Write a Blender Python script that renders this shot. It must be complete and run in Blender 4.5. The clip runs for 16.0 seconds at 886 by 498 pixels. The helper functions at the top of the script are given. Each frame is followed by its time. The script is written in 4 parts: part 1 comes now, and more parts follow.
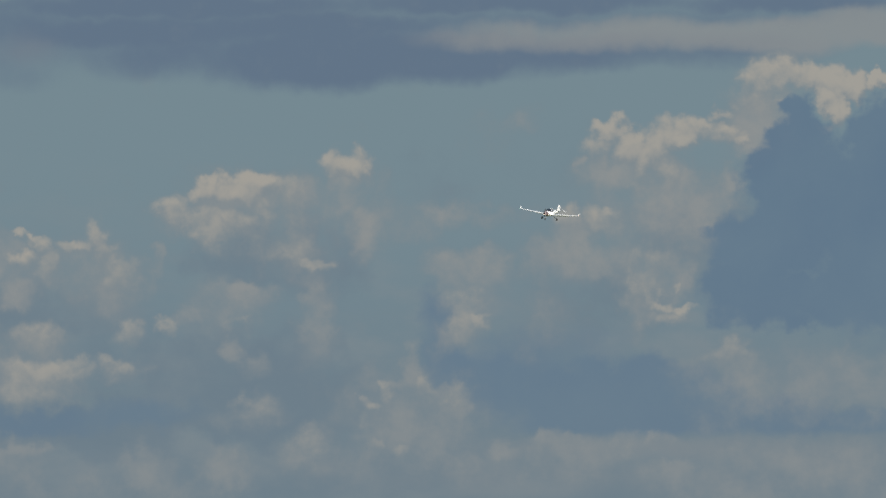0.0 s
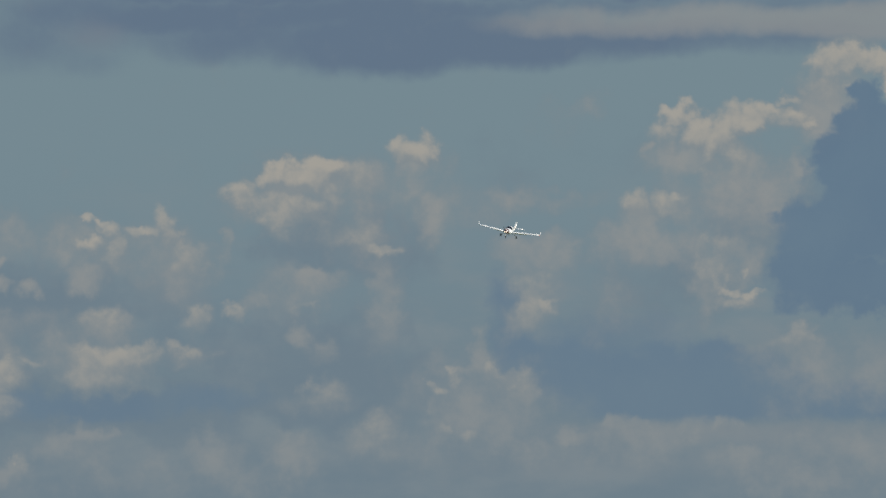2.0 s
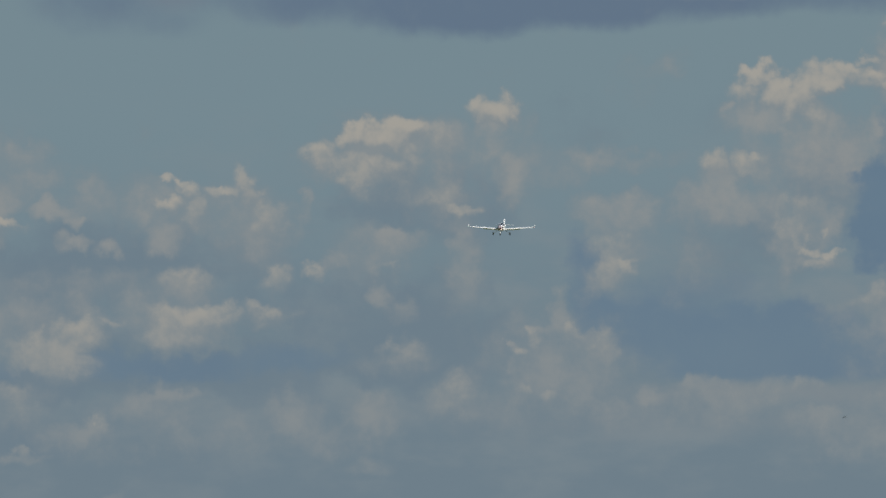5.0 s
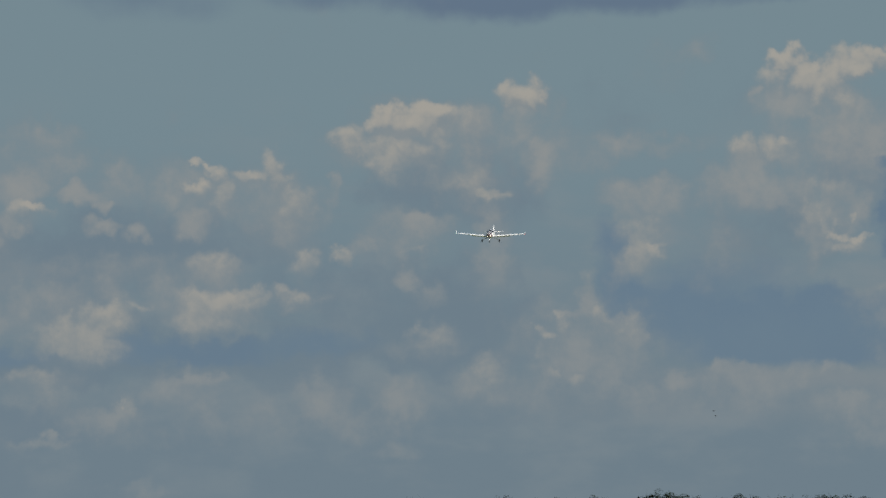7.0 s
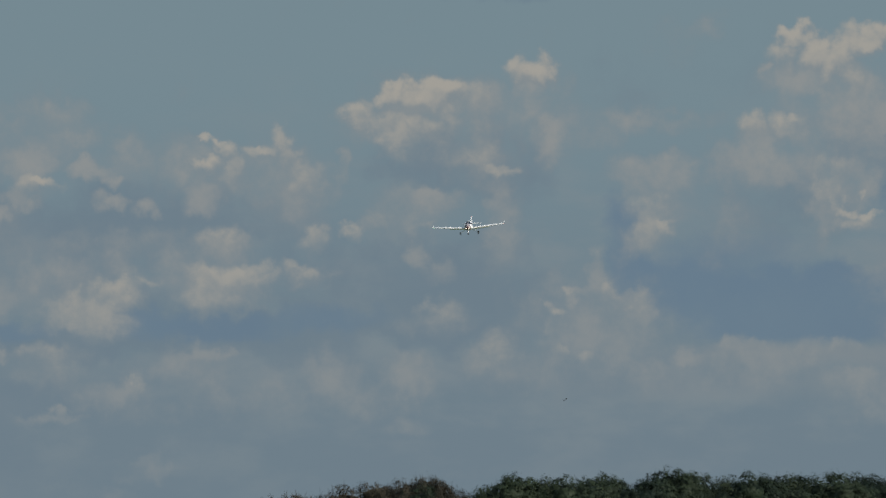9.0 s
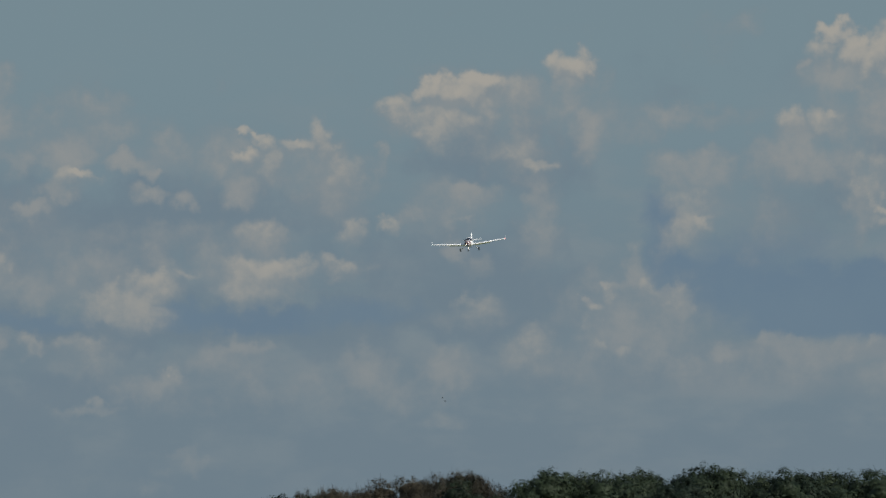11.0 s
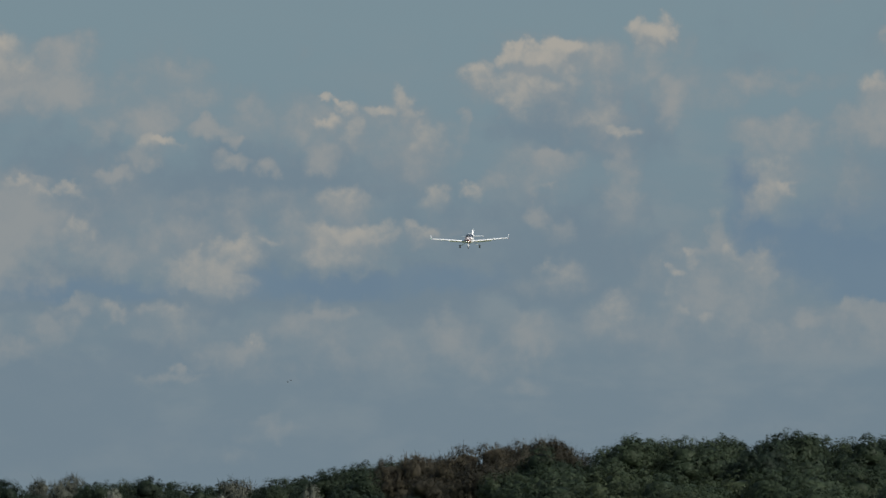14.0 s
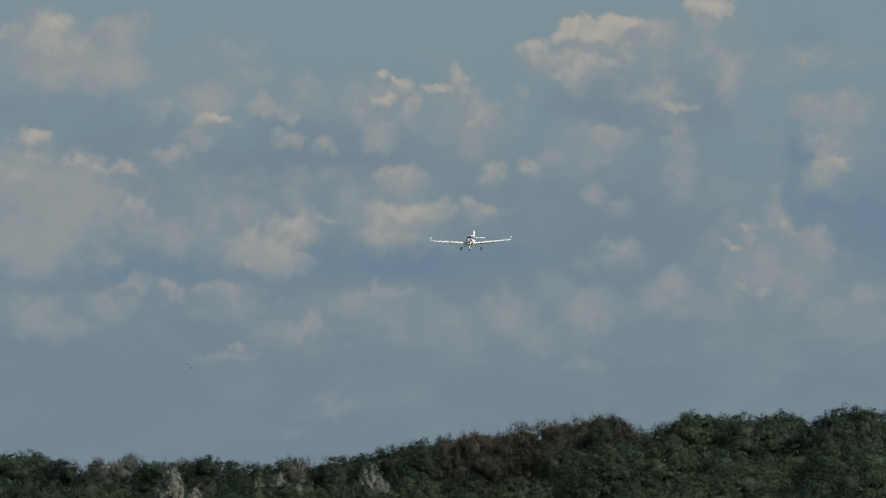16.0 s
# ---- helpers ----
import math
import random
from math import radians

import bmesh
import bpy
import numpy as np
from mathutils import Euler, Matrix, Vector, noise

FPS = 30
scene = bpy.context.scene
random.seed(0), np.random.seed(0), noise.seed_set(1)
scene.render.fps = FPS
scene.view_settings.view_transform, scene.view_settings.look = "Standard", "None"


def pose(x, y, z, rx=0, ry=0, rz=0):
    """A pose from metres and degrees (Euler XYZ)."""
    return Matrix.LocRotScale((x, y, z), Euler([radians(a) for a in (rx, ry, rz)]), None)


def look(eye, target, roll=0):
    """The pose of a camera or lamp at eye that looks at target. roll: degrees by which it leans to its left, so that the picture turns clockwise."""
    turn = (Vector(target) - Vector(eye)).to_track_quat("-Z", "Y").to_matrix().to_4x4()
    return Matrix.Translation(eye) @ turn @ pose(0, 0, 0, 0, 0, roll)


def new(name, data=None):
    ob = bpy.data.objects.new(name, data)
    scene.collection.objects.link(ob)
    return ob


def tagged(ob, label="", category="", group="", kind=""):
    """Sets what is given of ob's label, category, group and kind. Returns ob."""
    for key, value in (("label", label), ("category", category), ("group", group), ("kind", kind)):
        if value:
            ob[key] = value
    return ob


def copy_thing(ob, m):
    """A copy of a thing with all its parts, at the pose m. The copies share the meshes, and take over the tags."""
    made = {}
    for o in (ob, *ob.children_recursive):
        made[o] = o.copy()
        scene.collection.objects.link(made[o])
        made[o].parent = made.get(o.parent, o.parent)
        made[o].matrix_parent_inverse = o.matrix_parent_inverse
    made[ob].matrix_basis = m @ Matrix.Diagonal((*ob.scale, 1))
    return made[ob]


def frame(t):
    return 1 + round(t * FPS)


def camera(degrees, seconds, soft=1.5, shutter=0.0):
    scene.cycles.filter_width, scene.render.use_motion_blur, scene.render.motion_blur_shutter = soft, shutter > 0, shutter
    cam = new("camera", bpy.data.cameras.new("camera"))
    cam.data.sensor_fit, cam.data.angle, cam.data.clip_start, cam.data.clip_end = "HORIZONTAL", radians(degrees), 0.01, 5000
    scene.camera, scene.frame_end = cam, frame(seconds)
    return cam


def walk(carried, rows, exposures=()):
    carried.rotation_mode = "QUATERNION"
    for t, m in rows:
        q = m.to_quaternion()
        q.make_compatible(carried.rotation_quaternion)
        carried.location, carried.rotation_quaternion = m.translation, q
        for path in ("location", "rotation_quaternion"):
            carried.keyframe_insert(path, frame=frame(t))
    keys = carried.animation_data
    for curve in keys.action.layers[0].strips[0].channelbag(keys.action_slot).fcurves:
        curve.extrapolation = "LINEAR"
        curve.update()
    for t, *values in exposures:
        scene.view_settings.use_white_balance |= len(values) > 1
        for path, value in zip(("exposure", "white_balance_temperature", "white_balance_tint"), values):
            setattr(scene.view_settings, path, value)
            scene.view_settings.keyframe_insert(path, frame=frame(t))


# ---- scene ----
# A light aeroplane on final approach under broken cumulus, filmed with a long lens over a wood.
# Camera at the origin of the plan, y ahead, z up.

# ---- camera: stands still on its tripod and follows the aeroplane ----
# seconds, yaw, pitch, roll in degrees
PAN = (
    (0.0, -1.6206, 2.4384, 0.400), (0.5, -1.5440, 2.4049, 0.400), (1.0, -1.4906, 2.3869, 0.400),
    (1.5, -1.3982, 2.3892, 0.400), (2.0, -1.2760, 2.3666, 0.400), (2.5, -1.1471, 2.3216, 0.400),
    (3.0, -1.1000, 2.2610, 0.400), (3.5, -1.0864, 2.2097, 0.400), (4.0, -1.0438, 2.1704, 0.400),
    (4.5, -0.9510, 2.1696, 0.400), (7.0, -0.7267, 2.0868, 0.400), (7.5, -0.7100, 2.0486, 0.363),
    (8.0, -0.6939, 1.9956, 0.325), (8.5, -0.6964, 1.9613, 0.288), (9.0, -0.6851, 1.9651, 0.250),
    (11.5, -0.4635, 1.9074, -0.150), (12.0, -0.4232, 1.8412, -0.175), (12.5, -0.3682, 1.7820, -0.200),
    (13.0, -0.2892, 1.7492, -0.000), (13.5, -0.1878, 1.7463, -0.000), (14.0, -0.0805, 1.7654, -0.000),
    (14.5, -0.0000, 1.7768, -0.000), (15.0, 0.0490, 1.7649, 0.030), (15.5, 0.1094, 1.7037, 0.240),
    (16.0, 0.2207, 1.6497, 0.300),
)
cam = camera(4.5, 16.0, soft=1.6)
walk(cam, [(t, pose(0, 0, 1.7, 90 + pitch, roll, yaw)) for t, yaw, pitch, roll in PAN],
     exposures=[(0.0, 0.0), (9.0, 0.0), (12.5, 0.02), (14.0, 0.1), (16.0, 0.14)])

# ---- daylight ----
SUN = Vector((0.58, -0.56, 0.59)).normalized()
world = bpy.data.worlds.new("sky")
scene.world = world
world.use_nodes = True
sky = world.node_tree.nodes.new("ShaderNodeTexSky")
sky.sky_type = 'NISHITA'
sky.sun_disc = False
sky.sun_elevation = math.asin(SUN.z)
sky.sun_rotation = math.atan2(SUN.x, SUN.y)
sky.air_density, sky.dust_density = 1.0, 2.0
background = world.node_tree.nodes["Background"]
world.node_tree.links.new(sky.outputs[0], background.inputs[0])
background.inputs[1].default_value = 0.13

sun = new("sun", bpy.data.lights.new("sun", 'SUN'))
sun.data.energy, sun.data.angle, sun.data.color = 4.5, radians(0.6), (1.0, 0.975, 0.93)
sun.matrix_world = look(SUN * 100, (0, 0, 0))


# ---- node helpers ----
def srgb(r, g, b):
    """Linear colour of 8-bit display values."""
    return tuple(((c / 255 + 0.055) / 1.055) ** 2.4 if c > 10 else c / 255 / 12.92 for c in (r, g, b)) + (1.0,)


class Net:
    """Short calls for building a node tree."""

    def __init__(self, tree, flat=False):
        self.tree, self.flat = tree, flat

    def node(self, kind, values=()):
        n = self.tree.nodes.new(kind)
        for key, value in values:
            self.feed(n.inputs[key], value)
        return n

    def feed(self, socket, value):
        if isinstance(value, bpy.types.NodeSocket):
            self.tree.links.new(value, socket)
        else:
            socket.default_value = value

    def calc(self, op, *args):
        n = self.node("ShaderNodeMath", enumerate(args))
        n.operation = op
        return n.outputs[0]

    def vec(self, op, *args):
        n = self.node("ShaderNodeVectorMath", enumerate(args))
        n.operation = op
        return n.outputs["Value" if op in ('DOT_PRODUCT', 'LENGTH') else "Vector"]

    def noise(self, place, scale, detail=4.0, rough=0.55, colour=False):
        n = self.tree.nodes.new("ShaderNodeTexNoise")
        n.noise_dimensions = '2D' if self.flat else '3D'
        for key, value in (("Vector", place), ("Scale", scale), ("Detail", detail), ("Roughness", rough)):
            self.feed(n.inputs[key], value)
        return n.outputs["Color" if colour else "Fac"]

    def mix(self, factor, a, b):
        n = self.tree.nodes.new("ShaderNodeMix")
        n.data_type = 'RGBA'
        self.feed(n.inputs[0], factor), self.feed(n.inputs[6], a), self.feed(n.inputs[7], b)
        return n.outputs[2]

    def ramp(self, value, low, high, to_low=0.0, to_high=1.0):
        n = self.node("ShaderNodeMapRange", ((0, value), (1, low), (2, high), (3, to_low), (4, to_high)))
        n.interpolation_type = 'SMOOTHSTEP'
        return n.outputs[0]


def material(name):
    m = bpy.data.materials.new(name)
    m.use_nodes = True
    return m, Net(m.node_tree), m.node_tree.nodes["Principled BSDF"]


# ---- the cloudy sky: a distant backdrop, drawn in degrees of azimuth and height ----
class Bank:
    """A bank of cloud: overlapping puffs, frayed by turbulence. As a node group it gives the bank's thickness at a direction.
    A puff is round on top and trails away below (sag times as far)."""

    def __init__(self, name, coarse, fine, grain, sag=1.0, loose=False):
        self.name, self.puffs, self.coarse, self.fine, self.grain, self.sag, self.loose = name, [], coarse, fine, grain, sag, loose

    def puff(self, azimuth, height, width, tall, depth):
        self.puffs.append((azimuth, height, width, tall, depth))

    def group(self):
        tree = bpy.data.node_groups.new(self.name, 'ShaderNodeTree')
        tree.interface.new_socket(name="Direction", in_out='INPUT', socket_type='NodeSocketVector')
        tree.interface.new_socket(name="Thickness", in_out='OUTPUT', socket_type='NodeSocketFloat')
        net = Net(tree, True)
        place = tree.nodes.new("NodeGroupInput").outputs[0]
        c1, c2 = self.coarse, self.fine
        swirl = net.vec('MULTIPLY_ADD', net.noise(place, 2.6, 3.0, 0.5, True), (c1, c1, 0), (-c1 / 2, -c1 / 2, 0))
        fray = net.vec('MULTIPLY_ADD', net.noise(place, 8.0, 5.0, 0.52, True), (c2, c2, 0), (-c2 / 2, -c2 / 2, 0))
        q = net.vec('ADD', net.vec('ADD', place, swirl), fray)
        total = 0.0
        for x, y, w, h, a in self.puffs:
            d = net.vec('MULTIPLY_ADD', q, (1 / w, 1 / h, 0), (-x / w, -y / h, 0))
            if self.sag > 1:
                d = net.vec('MAXIMUM', d, net.vec('MULTIPLY', d, (-1, 1 / self.sag, 0)))
            dome = net.calc('MULTIPLY_ADD', net.vec('DOT_PRODUCT', d, d), -a * 0.75, a)
            total = net.calc('SMOOTH_MAX', total, dome, 0.22)
        # heaped lumps of several sizes
        heap = net.tree.nodes.new("ShaderNodeTexVoronoi")
        heap.voronoi_dimensions, heap.feature, heap.normalize = '2D', 'SMOOTH_F1', True
        net.feed(heap.inputs["Vector"], q)
        net.feed(heap.inputs["Scale"], 6.0), net.feed(heap.inputs["Detail"], 2.0), net.feed(heap.inputs["Roughness"], 0.45)
        net.feed(heap.inputs["Smoothness"], 0.8)
        lumps = net.calc('MULTIPLY_ADD', heap.outputs["Distance"], -0.6, 0.18)
        lumps = net.calc('ADD', lumps, net.calc('MULTIPLY_ADD', net.noise(place, 4.5, 7.0, 0.6), 1.5, -0.75))
        lumps = net.calc('MULTIPLY', lumps, self.grain)
        if not self.loose:
            lumps = net.calc('MULTIPLY', lumps, net.ramp(total, 0.0, 0.5))
        total = net.calc('ADD', lumps, total)
        net.feed(tree.nodes.new("NodeGroupOutput").inputs[0], total)
        return tree


lit = Bank("cumulus", 0.06, 0.16, 0.60, sag=1.3)
lit.puff(0.435, 2.764, 0.101, 0.073, 0.90)
lit.puff(0.521, 2.747, 0.138, 0.083, 0.80)
lit.puff(0.650, 2.763, 0.156, 0.092, 1.00)
lit.puff(0.722, 2.774, 0.092, 0.073, 0.95)
lit.puff(0.823, 2.725, 0.138, 0.101, 0.60)
lit.puff(0.262, 2.671, 0.129, 0.055, 0.75)
lit.puff(0.320, 2.713, 0.064, 0.046, 0.50)
lit.puff(0.362, 2.627, 0.161, 0.073, 0.80)
lit.puff(0.448, 2.546, 0.184, 0.083, 0.85)
lit.puff(0.578, 2.605, 0.184, 0.073, 0.75)
lit.puff(0.722, 2.648, 0.138, 0.064, 0.75)
lit.puff(0.865, 2.595, 0.101, 0.161, 0.60)
lit.puff(0.821, 2.452, 0.184, 0.101, 0.60)
lit.puff(0.973, 2.376, 0.115, 0.037, 0.70)
lit.puff(1.125, 2.880, 0.129, 0.083, 0.95)
lit.puff(1.206, 2.874, 0.083, 0.083, 0.95)
lit.puff(-0.501, 2.411, 0.101, 0.055, 0.70)
lit.puff(-0.414, 2.474, 0.083, 0.064, 0.80)
lit.puff(-0.377, 2.373, 0.092, 0.101, 0.80)
lit.puff(-0.228, 2.472, 0.101, 0.046, 0.70)
lit.puff(-0.127, 2.515, 0.092, 0.073, 0.75)
lit.puff(-0.078, 2.457, 0.101, 0.064, 0.65)
lit.puff(-0.004, 2.313, 0.147, 0.119, 0.65)
lit.puff(0.043, 2.026, 0.092, 0.092, 0.65)
lit.puff(0.244, 2.068, 0.083, 0.041, 0.65)
lit.puff(0.013, 1.848, 0.147, 0.069, 0.65)
lit.puff(0.603, 2.086, 0.073, 0.023, 0.50)
lit.puff(-0.417, 2.000, 0.207, 0.083, 0.60)
lit.puff(-0.375, 1.828, 0.276, 0.078, 0.95)
lit.puff(-0.274, 1.884, 0.115, 0.055, 0.75)
lit.puff(-0.433, 1.748, 0.253, 0.092, 0.80)
lit.puff(0.629, 1.678, 0.073, 0.037, 0.60)
lit.puff(0.701, 1.626, 0.174, 0.092, 0.60)
lit.puff(0.972, 1.460, 0.147, 0.119, 0.55)
lit.puff(0.929, 1.366, 0.193, 0.119, 0.50)
lit.puff(0.470, 1.421, 0.161, 0.055, 0.50)
lit.puff(1.348, 1.736, 0.046, 0.064, 0.70)
lit.puff(1.278, 1.645, 0.064, 0.041, 0.75)
lit.puff(1.231, 1.545, 0.064, 0.092, 0.55)
lit.puff(1.294, 1.458, 0.073, 0.051, 0.55)
lit.puff(1.417, 1.414, 0.092, 0.041, 0.50)
lit.puff(1.478, 1.916, 0.060, 0.110, 0.50)
lit.puff(1.549, 1.741, 0.083, 0.041, 0.60)
lit.puff(1.692, 1.694, 0.110, 0.060, 0.60)
lit.puff(1.753, 2.173, 0.156, 0.101, 0.55)
lit.puff(1.738, 2.072, 0.147, 0.138, 0.60)
lit.puff(1.815, 2.086, 0.092, 0.046, 0.65)
lit.puff(2.273, 2.585, 0.083, 0.083, 0.65)
lit.puff(2.446, 2.584, 0.147, 0.069, 0.70)
lit.puff(2.475, 2.624, 0.055, 0.046, 0.65)
lit.puff(2.717, 2.381, 0.152, 0.101, 0.65)
lit.puff(2.673, 2.272, 0.156, 0.138, 0.65)
lit.puff(2.744, 2.151, 0.073, 0.041, 0.90)
lit.puff(2.830, 2.121, 0.101, 0.032, 0.90)
lit.puff(2.772, 2.079, 0.147, 0.055, 0.75)
lit.puff(2.701, 2.209, 0.032, 0.101, 0.70)
lit.puff(2.805, 2.242, 0.037, 0.037, 0.70)
lit.puff(2.458, 3.032, 0.101, 0.060, 1.05)
lit.puff(2.538, 3.045, 0.092, 0.060, 1.05)
lit.puff(2.425, 2.957, 0.092, 0.083, 0.75)
lit.puff(2.592, 2.962, 0.110, 0.092, 1.05)
lit.puff(2.664, 2.909, 0.087, 0.101, 1.05)
lit.puff(2.707, 2.969, 0.101, 0.110, 0.95)
lit.puff(2.808, 3.032, 0.161, 0.092, 0.90)
lit.puff(2.857, 3.011, 0.115, 0.060, 1.05)
lit.puff(2.923, 3.054, 0.138, 0.060, 0.85)
lit.puff(2.972, 3.076, 0.083, 0.041, 0.75)
lit.puff(3.067, 3.029, 0.138, 0.055, 0.80)
lit.puff(3.130, 2.995, 0.083, 0.041, 0.75)
lit.puff(2.620, 2.783, 0.129, 0.055, 0.55)
lit.puff(2.764, 2.825, 0.083, 0.101, 0.65)
lit.puff(3.213, 3.284, 0.110, 0.064, 0.85)
lit.puff(3.068, 3.124, 0.101, 0.032, 0.65)
lit.puff(3.140, 3.167, 0.046, 0.023, 0.55)
lit.puff(3.342, 3.328, 0.230, 0.073, 0.85)
lit.puff(3.429, 3.333, 0.161, 0.055, 1.00)
lit.puff(3.572, 3.309, 0.184, 0.069, 1.15)
lit.puff(3.664, 3.268, 0.161, 0.078, 1.25)
lit.puff(3.600, 3.206, 0.101, 0.064, 1.25)
lit.puff(3.642, 3.142, 0.060, 0.087, 1.25)
lit.puff(3.749, 3.247, 0.083, 0.069, 1.25)
lit.puff(3.859, 3.266, 0.083, 0.041, 1.20)
lit.puff(3.284, 3.214, 0.253, 0.119, 0.60)
lit.puff(3.370, 3.170, 0.069, 0.055, 0.75)
lit.puff(3.584, 3.042, 0.064, 0.023, 0.75)
lit.puff(3.087, 1.907, 0.184, 0.064, 0.55)
lit.puff(2.537, 1.435, 0.174, 0.092, 0.50)
lit.puff(2.638, 1.457, 0.220, 0.046, 0.50)
lit.puff(-2.186, 2.795, 0.184, 0.115, 0.85)
lit.puff(-2.215, 2.718, 0.344, 0.110, 0.80)
lit.puff(-2.086, 2.689, 0.220, 0.083, 0.65)
lit.puff(-2.274, 2.228, 0.138, 0.064, 0.80)
lit.puff(-2.225, 2.193, 0.101, 0.046, 0.70)
lit.puff(-2.433, 2.093, 0.115, 0.083, 0.65)
lit.puff(-2.074, 2.098, 0.083, 0.032, 0.65)
lit.puff(-1.959, 2.048, 0.129, 0.051, 0.75)
lit.puff(-1.824, 2.079, 0.101, 0.032, 0.75)
lit.puff(-2.318, 2.064, 0.266, 0.165, 0.65)
lit.puff(-1.788, 1.832, 0.101, 0.110, 0.60)
lit.puff(-1.341, 2.316, 0.119, 0.032, 0.75)
lit.puff(-1.427, 2.296, 0.129, 0.073, 0.55)
lit.puff(-1.157, 1.657, 0.276, 0.129, 0.85)
lit.puff(-0.970, 1.748, 0.202, 0.092, 0.85)
lit.puff(-0.812, 1.799, 0.101, 0.037, 0.75)
lit.puff(-1.080, 1.594, 0.266, 0.083, 0.75)
lit.puff(-0.855, 1.811, 0.184, 0.083, 0.55)
lit.puff(-1.597, 1.458, 0.101, 0.064, 0.70)
lit.puff(-1.330, 1.446, 0.276, 0.055, 0.55)
lit.puff(-1.316, 1.371, 0.257, 0.110, 0.50)
lit.puff(-0.843, 1.303, 0.041, 0.060, 0.65)
lit.puff(-0.501, 2.544, 0.069, 0.023, 0.75)
lit.puff(-0.449, 2.515, 0.037, 0.023, 0.70)
lit.puff(-0.323, 1.860, 0.184, 0.060, 0.50)
bodies = Bank("cloud_bodies", 0.08, 0.16, 0.5, sag=1.4, loose=True)
bodies.puff(1.490, 1.586, 0.477, 0.301, 0.50)
bodies.puff(1.275, 1.587, 0.100, 0.301, 0.48)
bodies.puff(1.391, 1.753, 0.151, 0.045, 0.60)
bodies.puff(1.635, 1.734, 0.201, 0.050, 0.60)
bodies.puff(1.778, 1.641, 0.050, 0.050, 0.48)
bodies.puff(1.153, 2.760, 0.121, 0.141, 0.54)
bodies.puff(1.238, 2.549, 0.126, 0.151, 0.54)
bodies.puff(1.326, 2.764, 0.110, 0.141, 0.36)
bodies.puff(0.189, 2.441, 0.050, 0.070, 0.54)
bodies.puff(0.179, 2.341, 0.050, 0.141, 0.36)
bodies.puff(-0.530, 2.259, 0.176, 0.090, 0.54)
bodies.puff(0.633, 2.223, 0.226, 0.060, 0.60)
bodies.puff(0.575, 2.166, 0.276, 0.141, 0.50)
bodies.puff(0.359, 2.125, 0.100, 0.060, 0.54)
bodies.puff(0.559, 1.922, 0.080, 0.070, 0.54)
bodies.puff(0.659, 1.836, 0.126, 0.070, 0.36)
bodies.puff(-0.518, 1.828, 0.201, 0.110, 0.60)
bodies.puff(-0.690, 1.887, 0.151, 0.126, 0.54)
bodies.puff(-0.318, 1.784, 0.126, 0.110, 0.60)
bodies.puff(0.991, 2.092, 0.121, 0.241, 0.54)
bodies.puff(0.905, 2.178, 0.070, 0.060, 0.48)
bodies.puff(0.514, 1.592, 0.121, 0.070, 0.36)
bodies.puff(0.843, 1.389, 0.110, 0.100, 0.48)
bodies.puff(-0.520, 1.435, 0.276, 0.045, 0.60)
bodies.puff(-0.578, 1.341, 0.477, 0.141, 0.42)
bodies.puff(0.110, 1.331, 0.226, 0.151, 0.48)
bodies.puff(0.512, 1.320, 0.201, 0.141, 0.60)
bodies.puff(0.282, 1.221, 0.251, 0.126, 0.46)
bodies.puff(-0.120, 1.275, 0.301, 0.131, 0.36)
bodies.puff(-0.407, 1.197, 0.402, 0.100, 0.38)
bodies.puff(1.218, 1.674, 0.040, 0.025, 0.72)
bodies.puff(1.477, 1.816, 0.080, 0.141, 0.60)
bodies.puff(1.720, 1.627, 0.070, 0.090, 0.54)
bodies.puff(1.591, 1.671, 0.191, 0.110, 0.50)
bodies.puff(1.201, 1.358, 0.201, 0.121, 0.48)
bodies.puff(1.665, 1.992, 0.131, 0.100, 0.48)
bodies.puff(1.754, 2.359, 0.276, 0.110, 0.58)
bodies.puff(1.898, 2.344, 0.126, 0.121, 0.48)
bodies.puff(1.699, 2.612, 0.402, 0.070, 0.46)
bodies.puff(1.468, 2.534, 0.201, 0.070, 0.43)
bodies.puff(2.287, 2.499, 0.151, 0.121, 0.60)
bodies.puff(2.301, 2.407, 0.352, 0.151, 0.54)
bodies.puff(2.817, 2.294, 0.141, 0.141, 0.60)
bodies.puff(2.614, 2.123, 0.121, 0.141, 0.54)
bodies.puff(2.878, 2.781, 0.100, 0.100, 0.60)
bodies.puff(2.505, 2.827, 0.251, 0.110, 0.60)
bodies.puff(2.347, 2.872, 0.040, 0.050, 0.60)
bodies.puff(2.777, 2.696, 0.452, 0.226, 0.54)
bodies.puff(2.963, 2.637, 0.291, 0.251, 0.50)
bodies.puff(3.108, 2.779, 0.060, 0.090, 0.54)
bodies.puff(3.254, 3.065, 0.251, 0.191, 0.60)
bodies.puff(3.253, 2.936, 0.201, 0.065, 0.60)
bodies.puff(3.371, 3.380, 0.201, 0.045, 0.54)
bodies.puff(3.100, 1.775, 0.301, 0.226, 0.50)
bodies.puff(3.559, 1.757, 0.427, 0.211, 0.43)
bodies.puff(3.732, 1.842, 0.251, 0.141, 0.46)
bodies.puff(3.960, 1.739, 0.402, 0.251, 0.46)
bodies.puff(2.179, 1.466, 0.201, 0.050, 0.54)
bodies.puff(2.264, 1.379, 0.402, 0.131, 0.50)
bodies.puff(2.077, 1.352, 0.121, 0.090, 0.60)
bodies.puff(1.920, 1.425, 0.151, 0.050, 0.54)
bodies.puff(2.866, 1.289, 0.301, 0.100, 0.60)
bodies.puff(2.752, 1.324, 0.100, 0.055, 0.60)
bodies.puff(3.038, 1.201, 0.502, 0.126, 0.50)
